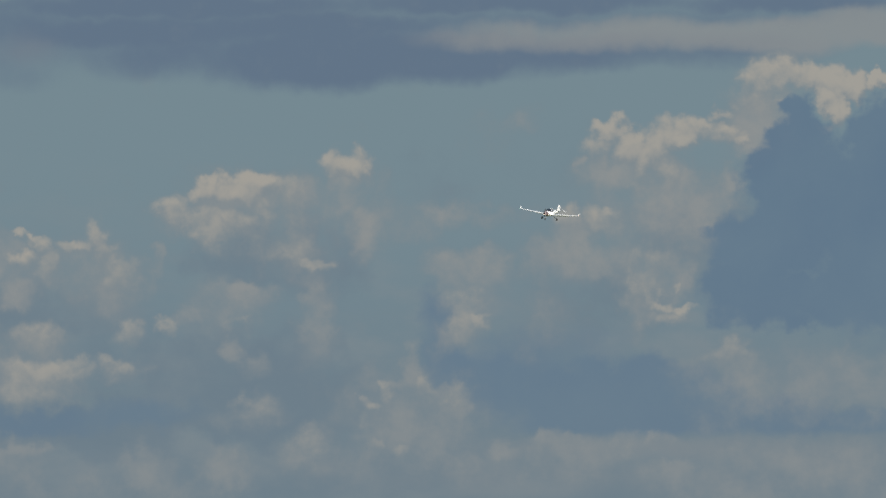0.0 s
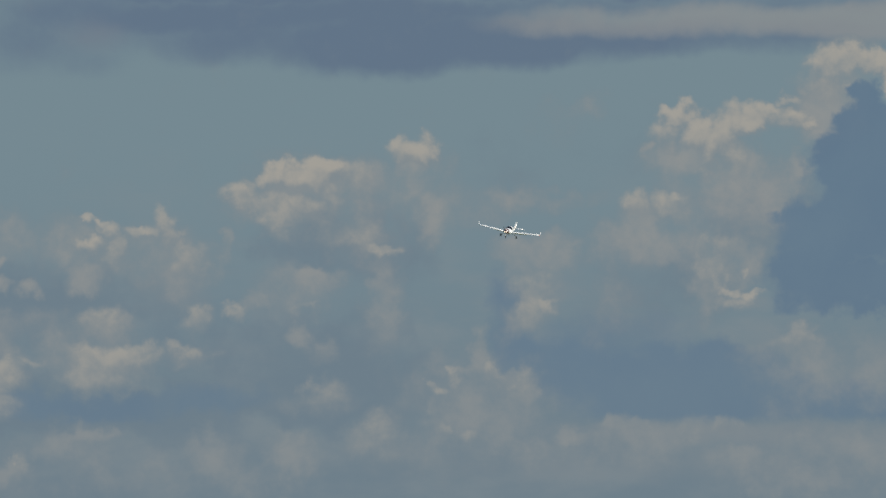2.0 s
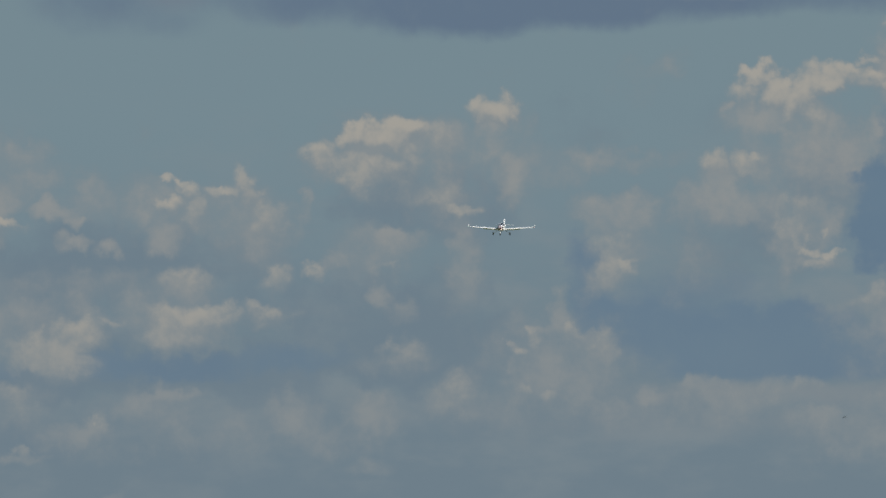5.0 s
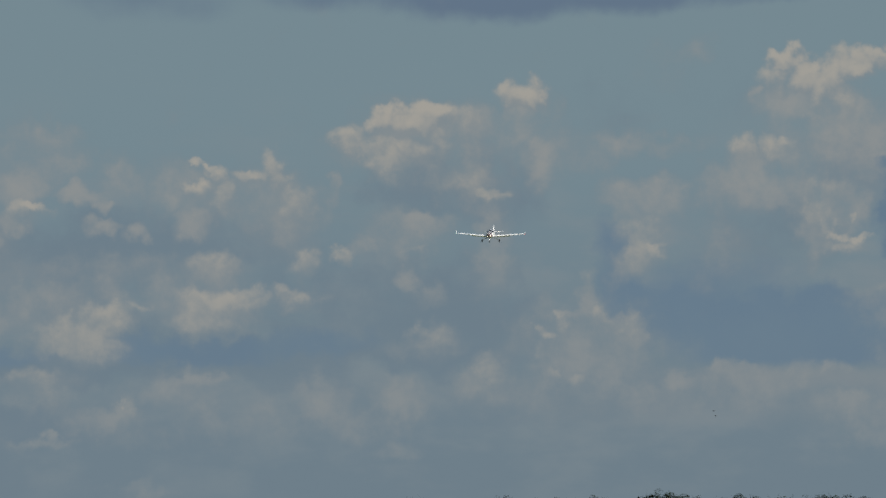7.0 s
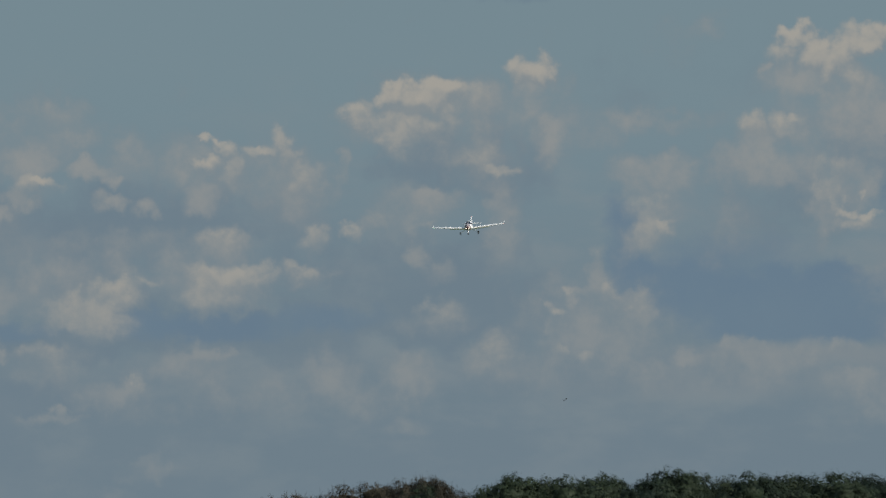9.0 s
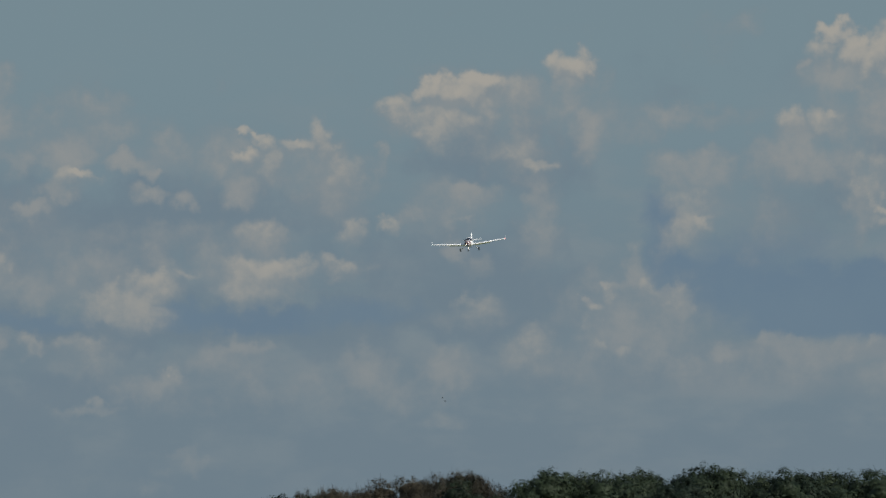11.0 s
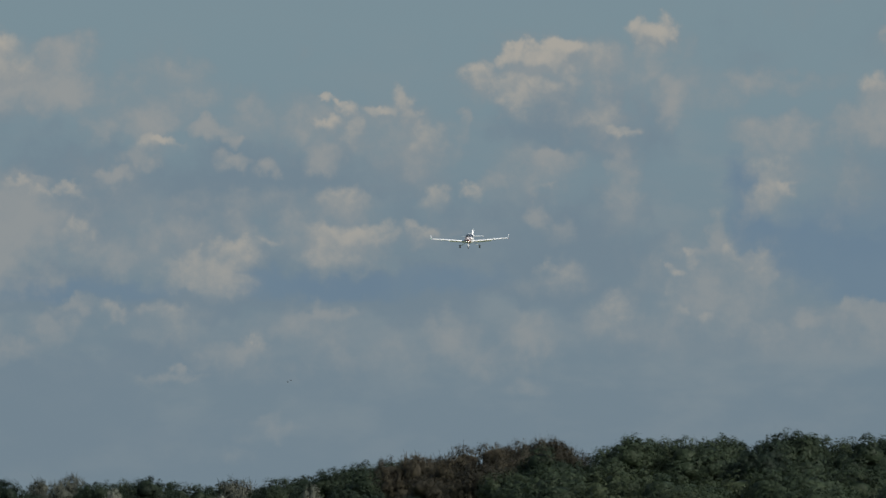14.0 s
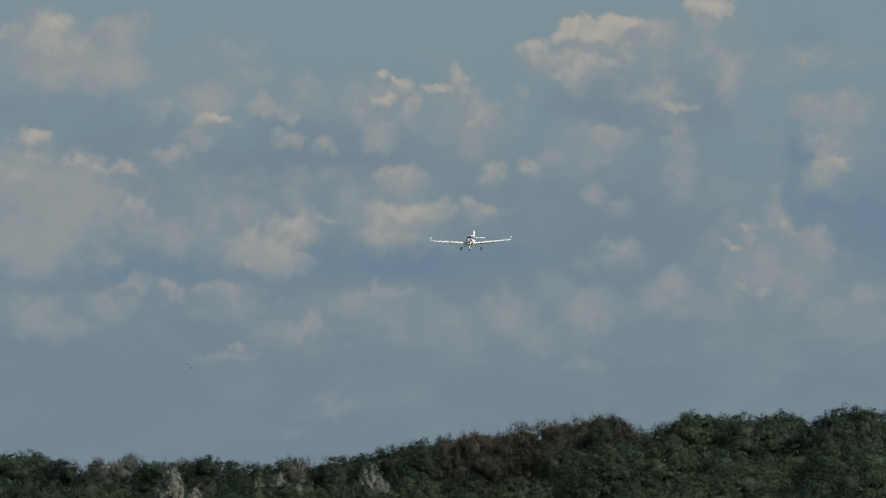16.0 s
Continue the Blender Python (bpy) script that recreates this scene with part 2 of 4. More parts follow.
bodies.puff(3.412, 1.342, 0.603, 0.151, 0.50)
bodies.puff(3.727, 1.282, 0.502, 0.201, 0.50)
bodies.puff(1.690, 1.355, 0.251, 0.090, 0.48)
bodies.puff(0.866, 2.710, 0.301, 0.151, 0.42)
bodies.puff(0.607, 2.668, 0.502, 0.201, 0.50)
bodies.puff(0.864, 2.509, 0.301, 0.201, 0.46)
bodies.puff(-0.228, 2.386, 0.452, 0.151, 0.43)
bodies.puff(-0.057, 2.228, 0.301, 0.126, 0.42)
bodies.puff(2.047, 3.104, 0.126, 0.100, 0.34)
bodies.puff(1.860, 3.033, 0.201, 0.110, 0.24)
bodies.puff(1.325, 2.592, 0.301, 0.151, 0.36)
bodies.puff(2.126, 2.098, 0.301, 0.201, 0.30)
bodies.puff(-1.856, 2.765, 0.226, 0.121, 0.66)
bodies.puff(-2.286, 2.810, 0.151, 0.100, 0.66)
bodies.puff(-2.000, 2.602, 0.552, 0.141, 0.66)
bodies.puff(-1.627, 2.587, 0.301, 0.110, 0.43)
bodies.puff(-1.310, 2.657, 0.301, 0.110, 0.41)
bodies.puff(-1.225, 2.548, 0.251, 0.090, 0.41)
bodies.puff(-1.973, 2.106, 0.100, 0.035, 0.60)
bodies.puff(-2.404, 1.978, 0.251, 0.181, 0.54)
bodies.puff(-2.175, 1.949, 0.427, 0.251, 0.78)
bodies.puff(-2.262, 1.777, 0.452, 0.251, 0.66)
bodies.puff(-2.003, 1.862, 0.201, 0.126, 0.48)
bodies.puff(-1.889, 1.718, 0.251, 0.126, 0.46)
bodies.puff(-1.630, 1.746, 0.251, 0.131, 0.50)
bodies.puff(-1.412, 2.448, 0.201, 0.121, 0.60)
bodies.puff(-1.470, 2.233, 0.100, 0.065, 0.60)
bodies.puff(-1.671, 2.392, 0.126, 0.090, 0.48)
bodies.puff(-1.586, 2.147, 0.126, 0.055, 0.60)
bodies.puff(-1.082, 2.389, 0.151, 0.060, 0.66)
bodies.puff(-0.996, 2.331, 0.070, 0.045, 0.60)
bodies.puff(-0.982, 2.216, 0.126, 0.045, 0.58)
bodies.puff(-0.795, 2.187, 0.090, 0.055, 0.58)
bodies.puff(-0.708, 2.430, 0.301, 0.171, 0.48)
bodies.puff(-0.895, 2.474, 0.201, 0.126, 0.42)
bodies.puff(-0.911, 1.995, 0.502, 0.100, 0.42)
bodies.puff(-1.285, 1.859, 0.301, 0.100, 0.54)
bodies.puff(-1.027, 1.915, 0.301, 0.100, 0.48)
bodies.puff(-0.452, 1.970, 0.226, 0.121, 0.54)
bodies.puff(-0.481, 1.792, 0.251, 0.131, 0.54)
bodies.puff(-0.682, 1.856, 0.201, 0.090, 0.48)
bodies.puff(-1.775, 1.474, 0.201, 0.045, 0.54)
bodies.puff(-1.890, 1.374, 0.176, 0.100, 0.54)
bodies.puff(-2.120, 1.274, 0.301, 0.075, 0.54)
bodies.puff(-2.292, 1.361, 0.251, 0.110, 0.50)
bodies.puff(-1.001, 1.240, 0.301, 0.080, 0.50)
bodies.puff(-0.872, 1.268, 0.100, 0.035, 0.60)
bodies.puff(-1.318, 1.113, 0.226, 0.040, 0.54)
bodies.puff(-0.598, 1.396, 0.301, 0.121, 0.50)
bodies.puff(-0.801, 1.139, 0.301, 0.070, 0.36)
bodies.puff(-0.788, 0.846, 0.251, 0.060, 0.41)
bodies.puff(0.491, 1.069, 0.151, 0.060, 0.41)
bodies.puff(-1.090, 0.738, 0.301, 0.050, 0.30)
bodies.puff(-1.686, 2.062, 0.352, 0.201, 0.36)
bodies.puff(-1.515, 1.946, 0.402, 0.121, 0.38)
dark = Bank("shaded_cloud", 0.10, 0.15, 0.2)
dark.puff(1.594, 2.116, 0.124, 0.172, 0.29)
dark.puff(1.613, 1.958, 0.124, 0.165, 0.32)
dark.puff(1.693, 1.828, 0.172, 0.155, 0.42)
dark.puff(1.980, 1.755, 0.327, 0.241, 0.44)
dark.puff(2.352, 1.666, 0.448, 0.234, 0.58)
dark.puff(2.754, 1.663, 0.448, 0.234, 0.58)
dark.puff(2.125, 1.926, 0.517, 0.155, 0.27)
dark.puff(3.156, 1.574, 0.517, 0.124, 0.47)
dark.puff(3.586, 1.527, 0.517, 0.083, 0.44)
dark.puff(4.073, 1.523, 0.517, 0.083, 0.44)
dark.puff(-0.462, 1.584, 0.551, 0.103, 0.38)
dark.puff(0.055, 1.610, 0.448, 0.096, 0.32)
dark.puff(2.867, 1.418, 0.145, 0.055, 0.37)
dark.puff(-1.746, 1.551, 0.689, 0.069, 0.36)
dark.puff(-0.741, 1.592, 0.448, 0.090, 0.38)
dark.puff(-0.540, 1.568, 0.413, 0.090, 0.34)
dark.puff(-2.291, 1.553, 0.413, 0.062, 0.29)
heavy = Bank("heavy_cloud", 0.05, 0.2, 0.5)
heavy.puff(3.441, 3.127, 0.096, 0.096, 0.90)
heavy.puff(3.468, 2.949, 0.199, 0.181, 1.00)
heavy.puff(3.352, 2.763, 0.217, 0.211, 1.00)
heavy.puff(3.822, 2.988, 0.157, 0.187, 1.00)
heavy.puff(3.567, 2.718, 0.422, 0.301, 1.00)
heavy.puff(3.292, 2.448, 0.338, 0.211, 1.00)
heavy.puff(3.132, 2.263, 0.199, 0.217, 0.95)
heavy.puff(3.419, 2.174, 0.512, 0.166, 0.90)
heavy.puff(3.881, 2.486, 0.452, 0.573, 1.00)
heavy.puff(3.088, 2.076, 0.145, 0.084, 0.60)
heavy.puff(4.028, 2.915, 0.241, 0.362, 1.00)
stratus = Bank("stratus", 0.10, 0.05, 0.22)
stratus.puff(0.270, 3.442, 0.603, 0.158, 0.60)
stratus.puff(1.016, 3.414, 0.660, 0.187, 1.00)
stratus.puff(1.591, 3.424, 0.689, 0.158, 0.95)
stratus.puff(2.280, 3.439, 0.689, 0.115, 0.70)
stratus.puff(2.998, 3.443, 0.718, 0.098, 0.50)
stratus.puff(-0.476, 3.539, 0.488, 0.201, 0.55)
stratus.puff(-0.821, 3.455, 0.459, 0.201, 0.45)
stratus.puff(-0.506, 3.338, 0.258, 0.086, 0.30)
stratus.puff(0.271, 3.677, 1.206, 0.086, 0.80)
stratus.puff(0.090, 3.545, 1.000, 0.110, 0.75)
stratus.puff(0.950, 3.575, 1.000, 0.095, 0.75)
stratus.puff(-0.560, 3.590, 0.500, 0.120, 0.55)
stratus.puff(1.900, 3.600, 0.900, 0.070, 0.45)
stratus.puff(3.000, 3.610, 0.900, 0.060, 0.40)
stratus.puff(1.994, 3.688, 1.206, 0.075, 0.75)
stratus.puff(3.430, 3.678, 0.747, 0.063, 0.70)
pale = Bank("pale_streaks", 0.10, 0.05, 0.25)
pale.puff(2.711, 3.523, 0.804, 0.098, 0.62)
pale.puff(1.993, 3.516, 0.574, 0.086, 0.50)
pale.puff(3.400, 3.506, 0.431, 0.115, 0.75)
pale.puff(3.831, 3.552, 0.431, 0.115, 0.70)
pale.puff(-0.477, 3.467, 0.258, 0.115, 0.25)
pale.puff(2.553, 1.422, 0.948, 0.086, 0.45)
pale.puff(3.558, 1.386, 0.718, 0.115, 0.40)
pale.puff(0.485, 1.364, 1.034, 0.103, 0.20)
pale.puff(2.265, 1.251, 1.436, 0.115, 0.30)
veil = Bank("veil", 0.35, 0.2, 0.5)
veil.puff(0.722, 2.411, 0.488, 0.287, 0.70)
veil.puff(1.095, 2.351, 0.230, 0.287, 0.50)
veil.puff(0.345, 1.868, 0.632, 0.258, 0.60)
veil.puff(0.775, 1.750, 0.632, 0.316, 0.75)
veil.puff(-0.314, 2.102, 0.632, 0.258, 0.50)
veil.puff(-0.432, 1.600, 0.804, 0.172, 0.90)
veil.puff(0.544, 1.565, 0.861, 0.144, 0.80)
veil.puff(0.962, 1.864, 0.287, 0.316, 0.50)
veil.puff(1.260, 1.287, 0.747, 0.172, 0.40)
veil.puff(2.991, 2.481, 0.431, 0.345, 0.60)
veil.puff(2.443, 2.198, 0.459, 0.345, 0.50)
veil.puff(1.586, 2.749, 0.345, 0.258, 0.30)
veil.puff(2.276, 2.831, 0.402, 0.287, 0.25)
veil.puff(2.783, 1.420, 1.206, 0.057, 0.40)
veil.puff(-1.720, 2.054, 0.689, 0.316, 0.70)
veil.puff(-1.002, 2.051, 0.632, 0.345, 0.80)
veil.puff(-0.543, 2.106, 0.459, 0.316, 0.60)
veil.puff(-2.264, 2.402, 0.459, 0.201, 0.40)
veil.puff(-1.867, 1.524, 0.747, 0.126, 0.95)
veil.puff(-0.948, 1.505, 0.747, 0.126, 0.90)
veil.puff(-0.086, 1.529, 0.689, 0.172, 0.80)
veil.puff(0.432, 1.756, 0.459, 0.402, 0.50)
veil.puff(-1.581, 1.192, 0.861, 0.144, 0.70)
veil.puff(-0.433, 1.071, 0.747, 0.126, 0.40)
veil.puff(-2.156, 1.052, 0.919, 0.258, 0.80)
veil.puff(-1.727, 0.820, 0.976, 0.172, 0.50)


def sky_material():
    m = bpy.data.materials.new("cloudy_sky")
    m.use_nodes = True
    tree = m.node_tree
    tree.nodes.clear()
    net = Net(tree, True)
    place = net.node("ShaderNodeUVMap").outputs[0]
    height = net.node("ShaderNodeSeparateXYZ", ((0, place),)).outputs[1]

    def bank(b, at):
        n = tree.nodes.new("ShaderNodeGroup")
        n.node_tree = b
        net.feed(n.inputs[0], at)
        return n.outputs[0]

    # clear air, hazier towards the horizon
    colour = net.mix(net.ramp(height, 0.7, 3.0), srgb(108, 125, 137), srgb(117, 137, 146))
    # thin grey veil everywhere low down
    mottle = net.noise(net.vec('MULTIPLY', place, (0.6, 1.3, 1)), 3.0, 6.0, 0.55)
    low = net.ramp(height, 3.2, 1.6)
    low = net.calc('MULTIPLY', low, net.ramp(height, 0.5, 1.3, 0.25, 0.75))
    colour = net.mix(net.calc('MULTIPLY', net.ramp(mottle, 0.4, 0.75), low), colour, srgb(127, 138, 144))
    # shaded veils
    colour = net.mix(net.ramp(bank(veil.group(), place), 0.1, 0.8, 0, 0.8), colour, srgb(107, 124, 137))
    # upper stratus with a smoky flat base
    colour = net.mix(net.ramp(bank(stratus.group(), place), 0.02, 0.7, 0, 0.95), colour, srgb(97, 115, 135))
    colour = net.mix(net.ramp(bank(pale.group(), place), 0.05, 0.6, 0, 0.75), colour, srgb(138, 142, 144))
    # heavy cloud in shade; its lower part ends on a level base
    base = net.ramp(net.calc('ADD', height, net.calc('MULTIPLY', net.noise(place, 6.0, 4.0), 0.05)), DARK_BASE - 0.01, DARK_BASE + 0.05)
    shade = net.calc('MULTIPLY', net.ramp(bank(dark.group(), place), 0.06, 0.40, 0, 0.95), base)
    colour = net.mix(shade, colour, net.mix(net.noise(place, 2.2, 5.0), srgb(104, 126, 143), srgb(95, 118, 140)))
    # cloud bodies in thin light, then sunlit crowns: lit where their thickness falls off towards the sun
    here = bank(bodies.group(), place)
    body = net.mix(net.ramp(here, 0.05, 0.75), srgb(119, 132, 140), srgb(143, 146, 146))
    colour = net.mix(net.ramp(here, 0.03, 0.72, 0, 0.9), colour, body)
    crowns = lit.group()
    here = bank(crowns, place)
    slope = net.calc('SUBTRACT', here, bank(crowns, net.vec('ADD', place, (-0.016, 0.045, 0))))
    glow = net.ramp(net.calc('MULTIPLY_ADD', here, 0.8, net.calc('MULTIPLY', slope, 0.6)), 0.1, 1.2)
    crown = net.mix(glow, srgb(128, 137, 142), srgb(164, 160, 152))
    colour = net.mix(net.ramp(here, 0.0, 0.95, 0, 0.92), colour, crown)
    # the heaviest cloud stands in front of the sunlit tops
    deep = net.mix(net.noise(place, 2.2, 5.0), srgb(103, 125, 142), srgb(93, 116, 138))
    colour = net.mix(net.ramp(bank(heavy.group(), place), 0.08, 0.65, 0, 0.95), colour, deep)
    # the air between dulls the lower, farther clouds
    colour = net.mix(net.ramp(height, 2.7, 0.9, 0.0, 0.35), colour, srgb(113, 129, 139))
    emit = net.node("ShaderNodeEmission", ((0, colour), (1, 1.0)))
    out = net.node("ShaderNodeOutputMaterial", ((0, emit.outputs[0]),))
    m.cycles.emission_sampling = 'NONE'
    return m


def sky_backdrop():
    """A piece of the sky's sphere, ahead of the camera, 4.8 km away."""
    bm = bmesh.new()
    uv = bm.loops.layers.uv.new("UVMap")
    radius = 4800.0
    az = [-70 + 2 * i for i in range(71)]
    el = [-0.6 + 0.9 * j for j in range(30)]
    grid = [[bm.verts.new((radius * math.sin(radians(a)) * math.cos(radians(e)), radius * math.cos(radians(a)) * math.cos(radians(e)),
                           1.7 + radius * math.sin(radians(e)))) for e in el] for a in az]
    for i in range(len(az) - 1):
        for j in range(len(el) - 1):
            f = bm.faces.new((grid[i][j], grid[i][j + 1], grid[i + 1][j + 1], grid[i + 1][j]))
            for loop, (a, e) in zip(f.loops, ((i, j), (i, j + 1), (i + 1, j + 1), (i + 1, j))):
                loop[uv].uv = (az[a], el[e])
            f.smooth = True
    mesh = bpy.data.meshes.new("backdrop")
    bm.to_mesh(mesh)
    bm.free()
    mesh.materials.append(sky_material())
    return tagged(new("backdrop", mesh), "hazy blue-grey sky with broken sunlit cumulus and dark shaded cloud", "sky", kind="structure")


DARK_BASE = 1.49
sky_backdrop()


# ---- materials ----
def plain(name, colour, rough, metal=0.0, coat=0.0, wear=0.08):
    m, net, b = material(name)
    at = net.node("ShaderNodeTexCoord").outputs["Object"]
    grime = net.noise(at, 3.0, 5.0, 0.6)
    dull = tuple(c * (1 - 3 * wear) for c in colour[:3]) + (1,)
    net.feed(b.inputs["Base Color"], net.mix(net.ramp(grime, 0.45, 0.75), tuple(colour[:3]) + (1,), dull))
    net.feed(b.inputs["Roughness"], net.calc('MULTIPLY_ADD', net.noise(at, 22.0, 3.0), 0.15, rough - 0.07))
    b.inputs["Metallic"].default_value, b.inputs["Coat Weight"].default_value = metal, coat
    return m


def glow(name, colour, strength):
    m, net, b = material(name)
    b.inputs["Base Color"].default_value = colour
    b.inputs["Emission Color"].default_value, b.inputs["Emission Strength"].default_value = colour, strength
    return m


WHITE = plain("white_gelcoat", (0.82, 0.82, 0.80), 0.3, coat=0.4, wear=0.03)
RED = plain("red_paint", (0.075, 0.016, 0.018), 0.4, coat=0.2)
RUBBER = plain("tyre_rubber", (0.02, 0.02, 0.021), 0.8)
STEEL = plain("grey_steel", (0.35, 0.35, 0.36), 0.45, metal=0.8)
BLACK = plain("black_composite", (0.025, 0.025, 0.027), 0.5)
LAMP = glow("landing_light", (1.0, 0.84, 0.64, 1), 6.0)
NAV_RED = glow("red_navigation_light", (0.9, 0.12, 0.1, 1), 0.4)
NAV_GREEN = glow("green_navigation_light", (0.3, 0.6, 0.45, 1), 0.15)
GLASS, _net, _b = material("tinted_canopy_glass")
_b.inputs["Base Color"].default_value = (0.10, 0.11, 0.13, 1)
_b.inputs["Transmission Weight"].default_value, _b.inputs["Roughness"].default_value = 1.0, 0.03


def foliage(name, dark_tone, light_tone):
    m, net, b = material(name)
    own = net.node("ShaderNodeObjectInfo").outputs["Random"]
    leaf = net.node("ShaderNodeNewGeometry").outputs["Random Per Island"]
    at = net.node("ShaderNodeTexCoord").outputs["Object"]
    patch = net.noise(at, 0.35, 4.0)
    tone = net.calc('ADD', net.calc('MULTIPLY', leaf, 0.4), net.calc('MULTIPLY_ADD', patch, 0.9, -0.17))
    tone = net.calc('ADD', tone, net.calc('MULTIPLY_ADD', own, 0.6, -0.3))
    colour = net.mix(net.ramp(tone, 0.0, 1.0), dark_tone, light_tone)
    net.feed(b.inputs["Base Color"], colour)
    b.inputs["Roughness"].default_value = 0.6
    b.inputs["Specular IOR Level"].default_value = 0.12
    through_leaf = net.node("ShaderNodeBsdfTranslucent", ((0, colour),))
    both = net.node("ShaderNodeMixShader", ((0, 0.25), (1, b.outputs[0]), (2, through_leaf.outputs[0])))
    net.feed(m.node_tree.nodes["Material Output"].inputs[0], both.outputs[0])
    return m


OAK_LEAF = foliage("oak_leaves", (0.008, 0.015, 0.010, 1), (0.029, 0.042, 0.023, 1))
BIRCH_LEAF = foliage("birch_leaves", (0.011, 0.019, 0.011, 1), (0.038, 0.050, 0.025, 1))
COPPER_LEAF = foliage("turning_leaves", (0.023, 0.022, 0.015, 1), (0.050, 0.044, 0.029, 1))
GREY_LEAF = foliage("sparse_grey_leaves", (0.032, 0.038, 0.03, 1), (0.075, 0.08, 0.062, 1))
WILLOW_LEAF = foliage("willow_leaves", (0.085, 0.097, 0.075, 1), (0.19, 0.20, 0.16, 1))
BARK = plain("bark", (0.09, 0.07, 0.05), 0.9, wear=0.2)


def grass_material():
    m, net, b = material("meadow_grass")
    at = net.node("ShaderNodeTexCoord").outputs["Object"]
    blades = net.noise(at, 4.0, 6.0, 0.7)
    fields = net.noise(at, 0.02, 4.0)
    tone = net.calc('ADD', net.calc('MULTIPLY', blades, 0.6), net.calc('MULTIPLY', fields, 0.5))
    net.feed(b.inputs["Base Color"], net.mix(net.ramp(tone, 0.3, 0.8), (0.03, 0.055, 0.018, 1), (0.10, 0.12, 0.04, 1)))
    b.inputs["Roughness"].default_value = 0.95
    bump = net.node("ShaderNodeBump", (("Height", blades), ("Strength", 0.6), ("Distance", 0.1)))
    net.feed(b.inputs["Normal"], bump.outputs[0])
    return m


# ---- ground ----
def ground():
    bm = bmesh.new()
    bmesh.ops.create_grid(bm, x_segments=40, y_segments=40, size=4900)
    mesh = bpy.data.meshes.new("ground")
    bm.to_mesh(mesh)
    bm.free()
    mesh.materials.append(grass_material())
    return tagged(new("ground", mesh), "flat green meadow reaching to the horizon", "ground", kind="structure")


ground()


# ---- mesh helpers ----
def part(name, bm, mat, parent, label="", smooth=True):
    """Links a bmesh as one mesh object under a thing or part."""
    mesh = bpy.data.meshes.new(name)
    bmesh.ops.recalc_face_normals(bm, faces=bm.faces)
    for f in bm.faces:
        f.smooth = smooth
    bm.to_mesh(mesh)
    bm.free()
    mesh.materials.append(mat)
    ob = new(name, mesh)
    ob.parent = parent
    return tagged(ob, label)


def thing(name, label, category, group=""):
    return tagged(new(name), label, category, group)


def loft(rings, bm=None):
    """A closed skin over rings of equally many points."""
    bm = bm or bmesh.new()
    rows = [[bm.verts.new(p) for p in ring] for ring in rings]
    n = len(rows[0])
    for a, b in zip(rows, rows[1:]):
        for i in range(n):
            bm.faces.new((a[i], a[(i + 1) % n], b[(i + 1) % n], b[i]))
    bm.faces.new(rows[0])
    bm.faces.new(rows[-1][::-1])
    return bm


def oval(y, w, h, zc, n=20, square=2.4):
    """A rounded cross-section across the y axis."""
    ring = []
    for i in range(n):
        a = 2 * math.pi * i / n
        c, s = math.cos(a), math.sin(a)
        ring.append((w * math.copysign(abs(c) ** (2 / square), c), y, zc + h * math.copysign(abs(s) ** (2 / square), s)))
    return ring


def foil(centre, chord, thick, up, along_z=False, n=12):
    """A wing section: leading edge towards -y."""
    ring = []
    for i in range(n):
        a = 2 * math.pi * i / n
        s = (1 - math.cos(a)) / 2
        t = thick * chord * 2.6 * (math.sqrt(s) * 0.6 - s * 0.35 - s * s * 0.25) * (1 if a <= math.pi else -0.7)
        y = (s - 0.3) * chord
        ring.append((centre[0] + (t if along_z else 0), centre[1] + y, centre[2] + (0 if along_z else t)))
    return ring


def rod(a, b, r0, r1=None, n=8, bm=None):
    """A tapered round bar from a to b."""
    bm = bm or bmesh.new()
    a, b, r1 = Vector(a), Vector(b), r0 if r1 is None else r1
    turn = (b - a).to_track_quat('Z', 'Y').to_matrix()
    rings = [[p + turn @ Vector((r * math.cos(2 * math.pi * i / n), r * math.sin(2 * math.pi * i / n), 0)) for i in range(n)]
             for p, r in ((a, r0), (b, r1))]
    return loft(rings, bm)


def turned(profile, centre, axis='X', n=20):
    """A body of revolution about an axis through centre: rows of offset along the axis, and radius."""
    rings = []
    for off, r in profile:
        ring = []
        for i in range(n):
            c, s = r * math.cos(2 * math.pi * i / n), r * math.sin(2 * math.pi * i / n)
            ring.append(Vector(centre) + Vector((off, c, s) if axis == 'X' else (c, off, s)))
        rings.append(ring)
    return loft(rings)


